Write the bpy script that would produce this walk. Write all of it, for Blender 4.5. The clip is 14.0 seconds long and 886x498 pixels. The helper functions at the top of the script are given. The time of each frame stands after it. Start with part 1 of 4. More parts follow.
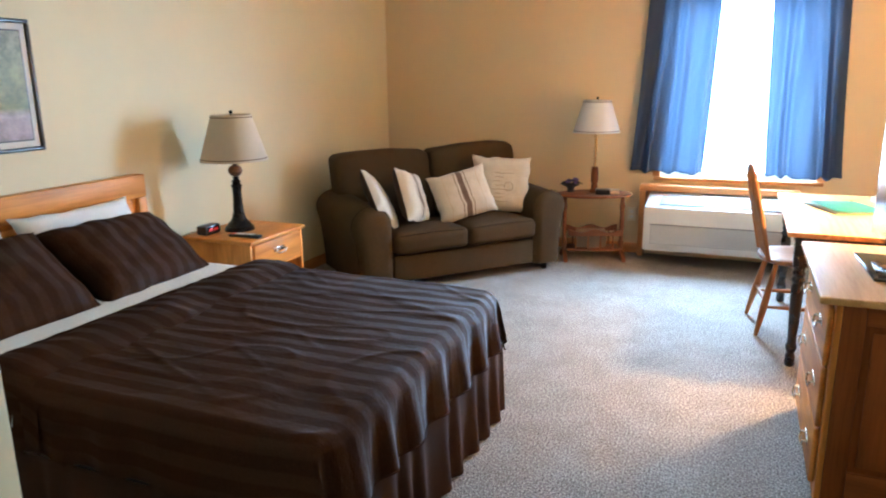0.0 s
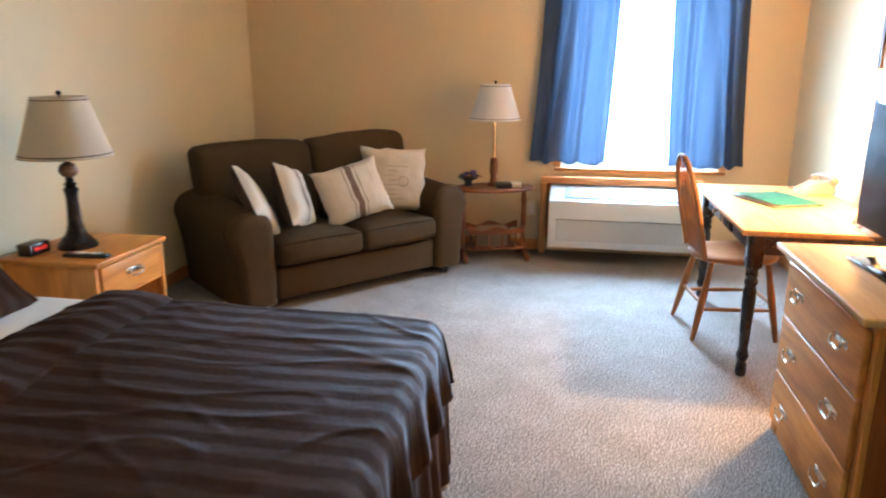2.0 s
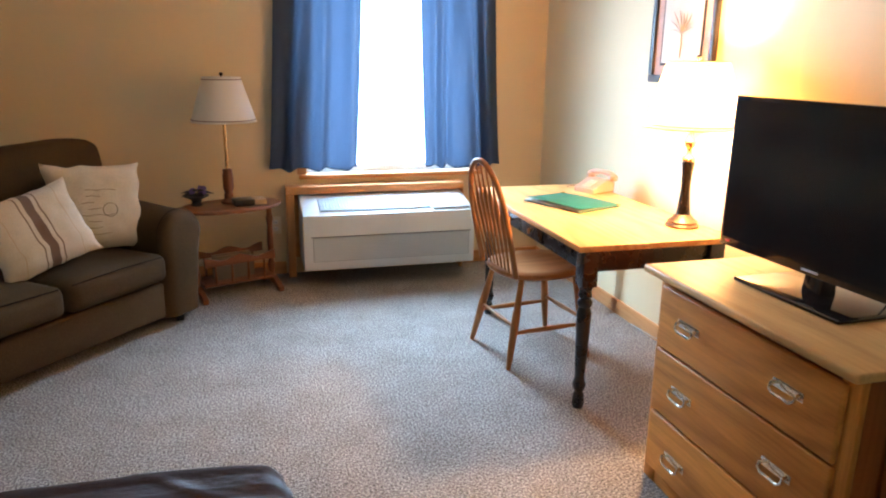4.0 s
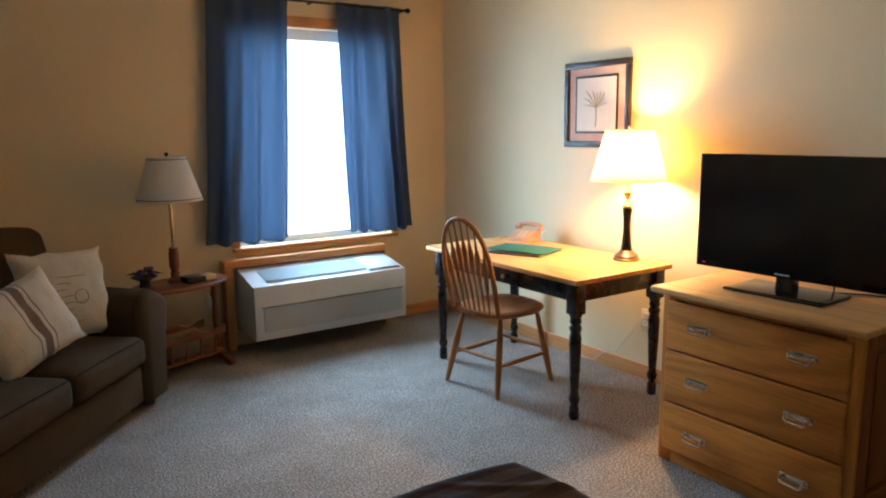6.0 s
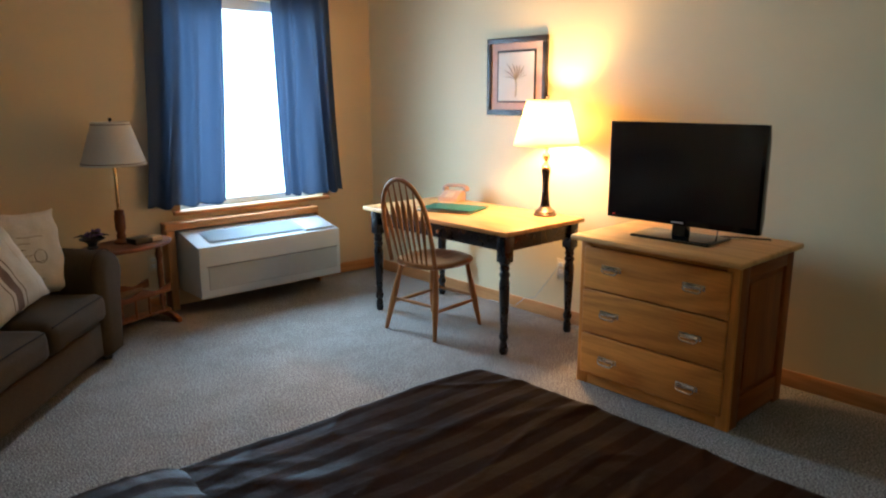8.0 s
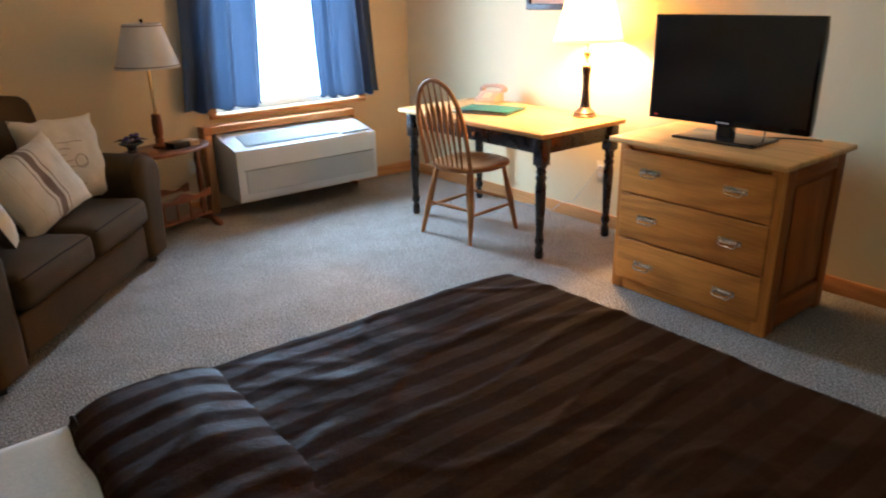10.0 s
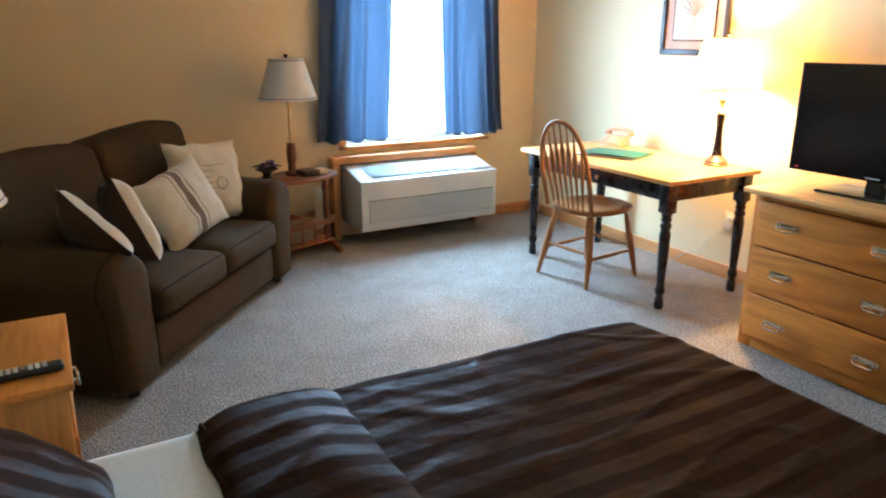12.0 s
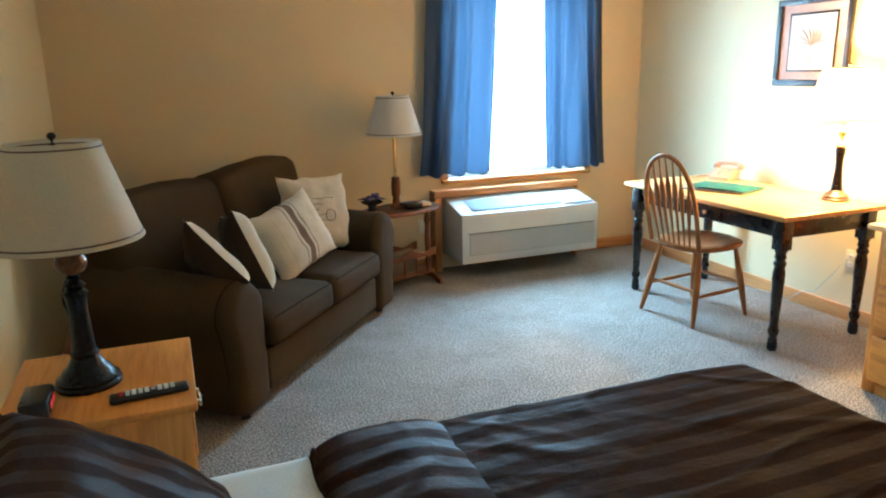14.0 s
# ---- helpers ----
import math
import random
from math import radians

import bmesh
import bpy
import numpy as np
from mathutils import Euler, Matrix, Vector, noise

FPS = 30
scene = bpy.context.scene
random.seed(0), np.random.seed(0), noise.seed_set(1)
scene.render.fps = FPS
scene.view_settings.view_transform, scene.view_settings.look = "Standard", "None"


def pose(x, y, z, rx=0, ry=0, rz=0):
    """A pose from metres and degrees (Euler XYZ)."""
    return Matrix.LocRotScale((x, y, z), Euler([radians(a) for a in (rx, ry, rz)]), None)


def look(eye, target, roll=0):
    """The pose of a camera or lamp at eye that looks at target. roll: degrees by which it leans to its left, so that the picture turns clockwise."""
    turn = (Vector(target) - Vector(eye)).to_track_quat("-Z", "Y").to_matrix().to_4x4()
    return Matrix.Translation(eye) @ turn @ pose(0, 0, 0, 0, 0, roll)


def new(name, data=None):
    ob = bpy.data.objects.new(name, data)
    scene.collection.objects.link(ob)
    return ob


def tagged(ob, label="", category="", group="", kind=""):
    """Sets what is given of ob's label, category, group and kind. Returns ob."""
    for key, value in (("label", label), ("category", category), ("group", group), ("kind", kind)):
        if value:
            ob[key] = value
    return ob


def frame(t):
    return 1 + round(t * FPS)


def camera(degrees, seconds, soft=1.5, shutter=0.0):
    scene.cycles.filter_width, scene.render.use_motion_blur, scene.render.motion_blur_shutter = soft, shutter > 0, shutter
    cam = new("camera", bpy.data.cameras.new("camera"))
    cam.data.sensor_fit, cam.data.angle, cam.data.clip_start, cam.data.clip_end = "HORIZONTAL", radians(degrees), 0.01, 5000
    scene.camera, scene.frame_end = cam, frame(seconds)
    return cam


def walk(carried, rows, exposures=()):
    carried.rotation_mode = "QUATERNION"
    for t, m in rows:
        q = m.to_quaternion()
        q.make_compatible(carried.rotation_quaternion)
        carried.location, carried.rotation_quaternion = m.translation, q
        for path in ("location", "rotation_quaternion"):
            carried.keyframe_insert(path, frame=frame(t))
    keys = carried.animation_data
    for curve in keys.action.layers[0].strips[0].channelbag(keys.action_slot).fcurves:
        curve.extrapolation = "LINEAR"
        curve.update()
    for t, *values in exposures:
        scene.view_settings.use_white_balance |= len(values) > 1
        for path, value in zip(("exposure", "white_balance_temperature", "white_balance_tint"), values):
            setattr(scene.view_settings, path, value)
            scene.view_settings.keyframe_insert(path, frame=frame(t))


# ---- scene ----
cam = camera(64.2, 14.0, soft=2.0, shutter=0.6)
PATH = [
    (0, (0.238, 0.208, 1.494), (-0.516, 1.999, 1.02), -0.7),
    (0.5, (0.109, 0.259, 1.461), (-0.548, 2.094, 1.014), -0.8),
    (1, (-0.088, 0.317, 1.481), (-0.591, 2.199, 1.027), -1.5),
    (1.5, (-0.19, 0.477, 1.468), (-0.583, 2.372, 0.963), -0.8),
    (2, (-0.279, 0.763, 1.436), (-0.625, 2.667, 0.93), 0.2),
    (2.5, (-0.422, 1.035, 1.437), (-0.279, 2.973, 0.965), -0.2),
    (3, (-0.462, 1.267, 1.447), (0.04, 3.131, 0.924), -1.6),
    (3.5, (-0.482, 1.442, 1.43), (-0.083, 3.332, 0.91), -1.9),
    (4, (-0.724, 1.624, 1.427), (-0.207, 3.483, 0.902), 0.8),
    (6.3, (-1.911, 1.678, 1.449), (-0.798, 3.308, 1.122), -1.1),
    (6.5, (-1.963, 1.68, 1.463), (-0.881, 3.329, 1.13), -1.1),
    (7, (-2.216, 1.568, 1.472), (-1.029, 3.137, 1.111), -0.6),
    (7.5, (-2.245, 1.504, 1.463), (-1.006, 3.021, 1.059), -0.5),
    (7.7, (-2.262, 1.489, 1.458), (-0.953, 2.948, 1.061), -0.3),
    (9.8, (-2.197, 1.466, 1.431), (-1.008, 2.921, 0.744), -1.0),
    (10, (-2.204, 1.472, 1.446), (-1.039, 2.945, 0.759), -1.2),
    (10.5, (-2.223, 1.477, 1.441), (-1.104, 3.005, 0.797), -1.0),
    (11, (-2.223, 1.493, 1.445), (-1.166, 3.076, 0.831), -0.7),
    (11.5, (-2.211, 1.486, 1.449), (-1.23, 3.125, 0.857), -0.6),
    (12, (-2.234, 1.503, 1.441), (-1.302, 3.174, 0.86), -0.0),
    (12.5, (-2.257, 1.516, 1.442), (-1.396, 3.237, 0.896), -0.1),
    (13, (-2.256, 1.511, 1.452), (-1.462, 3.269, 0.924), -0.9),
    (13.5, (-2.271, 1.513, 1.452), (-1.528, 3.296, 0.935), -1.2),
    (14, (-2.27, 1.494, 1.458), (-1.571, 3.302, 0.965), -1.2),
]
EXPOSURES = [(0, 0.62, 5300, 3), (2, 0.48, 5400, 5), (4, -0.14, 5600, 6), (6.3, -1.0, 5550, 0), (7.7, -1.0, 5550, 0), (9.8, -0.48, 5600, 5), (11.5, 0.02, 5400, 1), (14, 0.08, 5050, -12)]
walk(cam, [(t, look(eye, target, roll)) for t, eye, target, roll in PATH], EXPOSURES)

# ---- plan: room corners in metres ----
XW, XE, YN, YS, CEIL = -2.88, 1.30, 6.31, -1.6, 2.62
BX, BY = -0.757, 0.86          # corner of the bathroom block beside the entry
WX0, WX1, WZ0, WZ1 = -0.36, 0.80, 0.67, 2.12   # window opening

# ---- world and lights ----
world = bpy.data.worlds.new("sky")
scene.world = world
world.use_nodes = True
wn = world.node_tree.nodes
sky = wn.new("ShaderNodeTexSky")
sky.sky_type, sky.sun_disc, sky.sun_elevation, sky.sun_rotation = "NISHITA", False, radians(40), radians(200)
world.node_tree.links.new(sky.outputs[0], wn["Background"].inputs[0])
wn["Background"].inputs[1].default_value = 0.12


def lamp(name, kind, m, energy, color, **settings):
    data = bpy.data.lights.new(name, kind)
    data.energy, data.color = energy, color
    for key, value in settings.items():
        if key == "size":
            data.shape, data.size, data.size_y = "RECTANGLE", value[0], value[1]
        elif key == "spread":
            data.spread = radians(value)
        elif key == "radius":
            data.shadow_soft_size = value
    ob = new(name, data)
    ob.matrix_world = m
    return ob


WINDOW_W, LAMP_W = 320, 150
# the sky stands above: its light slants down through the opening
lamp("window_daylight", "AREA", pose((WX0 + WX1) / 2, YN + 0.48, (WZ0 + WZ1) / 2 + 0.05, -68, 0, 0), WINDOW_W * 1.9, (0.62, 0.80, 1.0), size=(1.7, 1.9), spread=136)
lamp("desk_lamp_bulb", "POINT", pose(1.09, 4.25, 1.285), LAMP_W, (1.0, 0.54, 0.215), radius=0.055)


# ---- materials ----
def nodes_of(name):
    m = bpy.data.materials.new(name)
    m.use_nodes = True
    return m, m.node_tree.nodes, m.node_tree.links, m.node_tree.nodes["Principled BSDF"]


def coords(n, l, scale=(1, 1, 1), kind="Object"):
    c, mp = n.new("ShaderNodeTexCoord"), n.new("ShaderNodeMapping")
    mp.inputs["Scale"].default_value = scale
    l.new(c.outputs[kind], mp.inputs[0])
    return mp.outputs[0]


def noise_tex(n, l, vec, scale, detail=4, rough=0.55):
    t = n.new("ShaderNodeTexNoise")
    t.inputs["Scale"].default_value, t.inputs["Detail"].default_value, t.inputs["Roughness"].default_value = scale, detail, rough
    l.new(vec, t.inputs["Vector"])
    return t.outputs[0]


def ramp(n, l, fac, stops):
    r = n.new("ShaderNodeValToRGB")
    while len(r.color_ramp.elements) < len(stops):
        r.color_ramp.elements.new(0.5)
    for e, (p, c) in zip(r.color_ramp.elements, stops):
        e.position, e.color = p, (*c, 1)
    l.new(fac, r.inputs[0])
    return r.outputs[0]


def mixed(n, l, a, b, fac, mode="MIX"):
    x = n.new("ShaderNodeMix")
    x.data_type, x.blend_type = "RGBA", mode
    for s, v in ((x.inputs[6], a), (x.inputs[7], b)):
        if isinstance(v, tuple):
            s.default_value = (*v, 1)
        else:
            l.new(v, s)
    if isinstance(fac, float):
        x.inputs[0].default_value = fac
    else:
        l.new(fac, x.inputs[0])
    return x.outputs[2]


def bumped(n, l, p, height, strength, distance):
    b = n.new("ShaderNodeBump")
    b.inputs["Strength"].default_value, b.inputs["Distance"].default_value = strength, distance
    l.new(height, b.inputs["Height"])
    l.new(b.outputs[0], p.inputs["Normal"])


def times(c, k):
    return tuple(min(1, v * k) for v in c)


def plain(name, color, rough=0.5, metal=0.0, vary=0.12, scale=6, grain=120, bump=0.1, spread=0.08):
    """Colour with large stains and fine grain, and a fine relief."""
    m, n, l, p = nodes_of(name)
    v = coords(n, l)
    big = ramp(n, l, noise_tex(n, l, v, scale), [(0.3, times(color, 1 - vary)), (0.7, times(color, 1 + vary))])
    fine = noise_tex(n, l, v, grain, 3)
    l.new(mixed(n, l, big, ramp(n, l, fine, [(0.3, times(color, 1 - vary * 1.5)), (0.7, times(color, 1 + vary))]), 0.35), p.inputs["Base Color"])
    rr = n.new("ShaderNodeMapRange")
    rr.inputs[3].default_value, rr.inputs[4].default_value = max(0, rough - spread), min(1, rough + spread)
    l.new(noise_tex(n, l, v, scale * 3), rr.inputs[0])
    l.new(rr.outputs[0], p.inputs["Roughness"])
    p.inputs["Metallic"].default_value = metal
    if bump:
        bumped(n, l, p, fine, bump, 0.002)
    return m


def oak(name, axis, light=(0.70, 0.29, 0.055), dark=(0.35, 0.115, 0.020), rough=0.40):
    """Varnished oak with its grain along one axis."""
    m, n, l, p = nodes_of(name)
    s = [9.0, 9.0, 9.0]
    s[axis] = 0.55
    info = n.new("ShaderNodeObjectInfo")
    add = n.new("ShaderNodeVectorMath")
    add.operation = "ADD"
    l.new(coords(n, l, tuple(s)), add.inputs[0])
    jump = n.new("ShaderNodeMath")
    jump.operation = "MULTIPLY"
    jump.inputs[1].default_value = 30
    l.new(info.outputs["Random"], jump.inputs[0])
    l.new(jump.outputs[0], add.inputs[1])
    v = add.outputs[0]
    figure = n.new("ShaderNodeMath")
    figure.operation = "MULTIPLY"
    figure.inputs[1].default_value = 62
    wide = [5.0, 5.0, 5.0]
    wide[axis] = 0.9
    shift = n.new("ShaderNodeVectorMath")
    l.new(coords(n, l, tuple(wide)), shift.inputs[0])
    l.new(jump.outputs[0], shift.inputs[1])
    l.new(noise_tex(n, l, shift.outputs[0], 0.62, 1.2, 0.4), figure.inputs[0])
    rings = n.new("ShaderNodeMath")
    rings.operation = "SINE"
    l.new(figure.outputs[0], rings.inputs[0])
    span = n.new("ShaderNodeMapRange")
    span.inputs[1].default_value = -1
    l.new(rings.outputs[0], span.inputs[0])
    pores = noise_tex(n, l, v, 9, 5, 0.7)
    mid = tuple((a + b) / 2 for a, b in zip(light, dark))
    c1 = ramp(n, l, span.outputs[0], [(0.0, mid), (0.28, tuple((a + b) / 2 for a, b in zip(mid, light))), (0.55, light), (1.0, times(light, 1.1))])
    c2 = ramp(n, l, pores, [(0.36, dark), (0.58, light)])
    board = ramp(n, l, info.outputs["Random"], [(0.0, (0.86, 0.84, 0.80)), (1.0, (1.0, 1.0, 1.0))])
    l.new(mixed(n, l, mixed(n, l, c1, c2, 0.36), board, 1.0, "MULTIPLY"), p.inputs["Base Color"])
    p.inputs["Specular IOR Level"].default_value = 0.2
    rr = n.new("ShaderNodeMapRange")
    rr.inputs[3].default_value, rr.inputs[4].default_value = rough + 0.12, rough - 0.08
    l.new(pores, rr.inputs[0])
    l.new(rr.outputs[0], p.inputs["Roughness"])
    bumped(n, l, p, pores, 0.12, 0.001)
    return m


# paler, less saturated oak for the desk and dresser tops
PALE_OAK = oak("pale_oak_top", 1, (0.72, 0.43, 0.165), (0.50, 0.245, 0.075), 0.36)
OAK = [oak("oak_along_x", 0), oak("oak_along_y", 1), oak("oak_along_z", 2)]
# redder oak of the dresser ends, deepened further to carry their shade
SHADED_END_OAK = [oak("red_oak_shaded_%s" % c, i, (0.36, 0.100, 0.017), (0.165, 0.042, 0.008), 0.45) for i, c in enumerate("xyz")]
TRIM = [oak("oak_trim_x", 0, (0.56, 0.27, 0.10), (0.36, 0.15, 0.05)), oak("oak_trim_y", 1, (0.56, 0.27, 0.10), (0.36, 0.15, 0.05)), oak("oak_trim_z", 2, (0.56, 0.27, 0.10), (0.36, 0.15, 0.05))]
REDWOOD = [oak("stained_wood_x", 0, (0.19, 0.070, 0.030), (0.08, 0.027, 0.013)), oak("stained_wood_y", 1, (0.19, 0.070, 0.030), (0.08, 0.027, 0.013)), oak("stained_wood_z", 2, (0.19, 0.070, 0.030), (0.08, 0.027, 0.013))]
CHAIRWOOD = [oak("chair_oak_%s" % c, i, (0.40, 0.175, 0.062), (0.20, 0.078, 0.027), 0.3) for i, c in enumerate("xyz")]


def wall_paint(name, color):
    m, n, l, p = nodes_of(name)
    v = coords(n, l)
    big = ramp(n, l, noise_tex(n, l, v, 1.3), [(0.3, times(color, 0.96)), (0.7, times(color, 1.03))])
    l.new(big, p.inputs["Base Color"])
    p.inputs["Roughness"].default_value = 0.62
    both = n.new("ShaderNodeMath")
    both.operation = "ADD"
    l.new(noise_tex(n, l, v, 160, 3), both.inputs[0])
    l.new(noise_tex(n, l, v, 34, 2), both.inputs[1])
    bumped(n, l, p, both.outputs[0], 0.16, 0.002)
    return m


WALL = wall_paint("cream_wall_paint", (0.70, 0.60, 0.375))
# colour of the window side, darker and browner than WALL
NORTH_WALL = wall_paint("tan_north_wall", (0.655, 0.505, 0.30))
CEILING = wall_paint("white_ceiling_paint", (0.72, 0.68, 0.60))


def carpet_material():
    """Grey-brown loop carpet in fine rows, with flecks and trodden patches."""
    m, n, l, p = nodes_of("loop_carpet")
    v = coords(n, l)
    fleck = noise_tex(n, l, v, 120, 4, 0.75)
    mottle = noise_tex(n, l, v, 5, 5, 0.65)
    c1 = ramp(n, l, fleck, [(0.38, (0.060, 0.050, 0.045)), (0.5, (0.262, 0.234, 0.210)), (0.62, (0.58, 0.53, 0.485))])
    c2 = ramp(n, l, mottle, [(0.35, (0.82, 0.80, 0.78)), (0.65, (1.0, 1.0, 1.0))])
    w = n.new("ShaderNodeTexWave")
    w.wave_type, w.bands_direction = "BANDS", "X"
    w.inputs["Scale"].default_value, w.inputs["Distortion"].default_value, w.inputs["Detail Scale"].default_value = 26, 5.0, 4
    l.new(v, w.inputs["Vector"])
    c3 = ramp(n, l, w.outputs[1], [(0.0, (0.72, 0.72, 0.72)), (0.6, (1, 1, 1))])
    l.new(mixed(n, l, mixed(n, l, c1, c2, 1.0, "MULTIPLY"), c3, 0.06, "MULTIPLY"), p.inputs["Base Color"])
    p.inputs["Roughness"].default_value = 0.95
    p.inputs["Specular IOR Level"].default_value = 0.15
    both = n.new("ShaderNodeMath")
    both.operation = "MULTIPLY_ADD"
    both.inputs[1].default_value = 0.25
    l.new(w.outputs[1], both.inputs[0])
    l.new(fleck, both.inputs[2])
    bumped(n, l, p, both.outputs[0], 0.6, 0.004)
    return m


CARPET = carpet_material()


def cloth(name, color, rough=0.9, sheen=0.3, weave=420, vary=0.1, kind="Object", wrinkle=0.0):
    m, n, l, p = nodes_of(name)
    v = coords(n, l, kind=kind)
    fine = noise_tex(n, l, v, weave, 2, 0.6)
    big = noise_tex(n, l, v, 4, 4)
    c = mixed(n, l, ramp(n, l, big, [(0.3, times(color, 1 - vary)), (0.7, times(color, 1 + vary))]), ramp(n, l, fine, [(0.35, times(color, 0.65)), (0.65, times(color, 1.3))]), 0.45)
    l.new(c, p.inputs["Base Color"])
    p.inputs["Roughness"].default_value = rough
    p.inputs["Sheen Weight"].default_value = sheen
    p.inputs["Sheen Roughness"].default_value = 0.5
    p.inputs["Specular IOR Level"].default_value = 0.12
    both = n.new("ShaderNodeMath")
    both.operation = "MULTIPLY_ADD"
    both.inputs[1].default_value = 0.3
    l.new(fine, both.inputs[0])
    l.new(noise_tex(n, l, v, 9, 3), both.inputs[2])
    bumped(n, l, p, both.outputs[0], 0.2 + wrinkle, 0.004 + wrinkle * 0.02)
    return m


SOFA = cloth("brown_upholstery", (0.054, 0.0325, 0.0138), sheen=0.0, weave=190, vary=0.22)
SOFA_DARK = cloth("sofa_piping", (0.018, 0.010, 0.005), sheen=0.0)
SHEET = cloth("white_cotton", (0.78, 0.77, 0.75), sheen=0.1, vary=0.04)
SKIRT = cloth("brown_bed_skirt", (0.040, 0.018, 0.010), sheen=0.0)
LINEN = cloth("cream_linen", (0.53, 0.46, 0.35), weave=300, vary=0.06)
LINEN_BROWN = cloth("brown_linen", (0.045, 0.025, 0.014), sheen=0.05, weave=300)


def striped(name, bands, base, axis, low_rough=0.9, high_rough=0.9, sheen=0.2):
    """Cloth with stripes across one UV axis: bands are (from, to, colour) in metres or a period."""
    m, n, l, p = nodes_of(name)
    uv = coords(n, l, kind="UV")
    sep = n.new("ShaderNodeSeparateXYZ")
    l.new(uv, sep.inputs[0])
    fine = noise_tex(n, l, coords(n, l), 380, 2)
    col = ramp(n, l, fine, [(0.3, times(base, 0.8)), (0.7, times(base, 1.15))])
    for a, b, c in bands:
        lo, hi, an = n.new("ShaderNodeMath"), n.new("ShaderNodeMath"), n.new("ShaderNodeMath")
        lo.operation, hi.operation, an.operation = "GREATER_THAN", "LESS_THAN", "MULTIPLY"
        lo.inputs[1].default_value, hi.inputs[1].default_value = a, b
        l.new(sep.outputs[axis], lo.inputs[0])
        l.new(sep.outputs[axis], hi.inputs[0])
        l.new(lo.outputs[0], an.inputs[0])
        l.new(hi.outputs[0], an.inputs[1])
        col = mixed(n, l, col, c, an.outputs[0])
    l.new(col, p.inputs["Base Color"])
    p.inputs["Roughness"].default_value = 0.9
    p.inputs["Sheen Weight"].default_value = sheen
    bumped(n, l, p, fine, 0.25, 0.003)
    return m


STRIPED_LINEN = striped("striped_linen", [(0.455, 0.545, (0.13, 0.075, 0.045)), (0.40, 0.415, (0.16, 0.10, 0.06)), (0.585, 0.60, (0.16, 0.10, 0.06)), (0.20, 0.21, (0.45, 0.35, 0.24)), (0.79, 0.80, (0.45, 0.35, 0.24))], (0.53, 0.46, 0.35), 0)


def damask():
    """Dark brown sateen: matt and glossy stripes of the same thread."""
    m, n, l, p = nodes_of("brown_sateen_stripe")
    uv = coords(n, l, kind="UV")
    sep = n.new("ShaderNodeSeparateXYZ")
    l.new(uv, sep.inputs[0])
    per = n.new("ShaderNodeMath")
    per.operation = "SINE"
    mul = n.new("ShaderNodeMath")
    mul.operation = "MULTIPLY"
    mul.inputs[1].default_value = 2 * math.pi / 0.088
    l.new(sep.outputs[1], mul.inputs[0])
    l.new(mul.outputs[0], per.inputs[0])
    st = n.new("ShaderNodeMapRange")
    st.inputs[1].default_value, st.inputs[2].default_value = -0.22, 0.22
    l.new(per.outputs[0], st.inputs[0])
    v = coords(n, l)
    fine = noise_tex(n, l, v, 300, 2)
    a = ramp(n, l, fine, [(0.3, (0.025, 0.0105, 0.0051)), (0.7, (0.038, 0.0160, 0.0080))])
    b = ramp(n, l, fine, [(0.3, (0.028, 0.0118, 0.0058)), (0.7, (0.041, 0.0172, 0.0086))])
    l.new(mixed(n, l, a, b, st.outputs[0]), p.inputs["Base Color"])
    rr = n.new("ShaderNodeMapRange")
    rr.inputs[3].default_value, rr.inputs[4].default_value = 0.80, 0.56
    l.new(st.outputs[0], rr.inputs[0])
    l.new(rr.outputs[0], p.inputs["Roughness"])
    p.inputs["Sheen Weight"].default_value = 0.0
    gloss = n.new("ShaderNodeMapRange")
    gloss.inputs[3].default_value, gloss.inputs[4].default_value = 0.02, 0.058
    l.new(st.outputs[0], gloss.inputs[0])
    l.new(gloss.outputs[0], p.inputs["Specular IOR Level"])
    thread = n.new("ShaderNodeTangent")
    thread.direction_type = "UV_MAP"
    l.new(thread.outputs[0], p.inputs["Tangent"])
    p.inputs["Anisotropic"].default_value = 0.9
    bumped(n, l, p, noise_tex(n, l, coords(n, l, (1, 1.7, 1)), 11, 6, 0.62), 0.38, 0.012)
    return m


SATEEN = damask()


def thin_cloth(name, color, through_color, share, glow=None):
    """Cloth that lets light through: curtains and lamp shades."""
    m, n, l, p = nodes_of(name)
    fine = noise_tex(n, l, coords(n, l), 350, 2)
    l.new(ramp(n, l, fine, [(0.3, times(color, 0.85)), (0.7, times(color, 1.12))]), p.inputs["Base Color"])
    p.inputs["Roughness"].default_value = 0.9
    tr = n.new("ShaderNodeBsdfTranslucent")
    tr.inputs[0].default_value = (*through_color, 1)
    mx = n.new("ShaderNodeMixShader")
    mx.inputs[0].default_value = share
    l.new(p.outputs[0], mx.inputs[1])
    l.new(tr.outputs[0], mx.inputs[2])
    l.new(mx.outputs[0], n["Material Output"].inputs[0])
    return m


CURTAIN = thin_cloth("blue_curtain_cloth", (0.030, 0.050, 0.098), (0.038, 0.058, 0.096), 0.11)
SHADE_DARK = thin_cloth("linen_lamp_shade", (0.68, 0.58, 0.44), (0.56, 0.46, 0.33), 0.3)
SHADE_WHITE = thin_cloth("white_lamp_shade", (0.76, 0.73, 0.68), (0.6, 0.55, 0.5), 0.3)
SHADE_LIT = thin_cloth("cream_lamp_shade", (0.78, 0.66, 0.45), (0.80, 0.62, 0.33), 0.27)

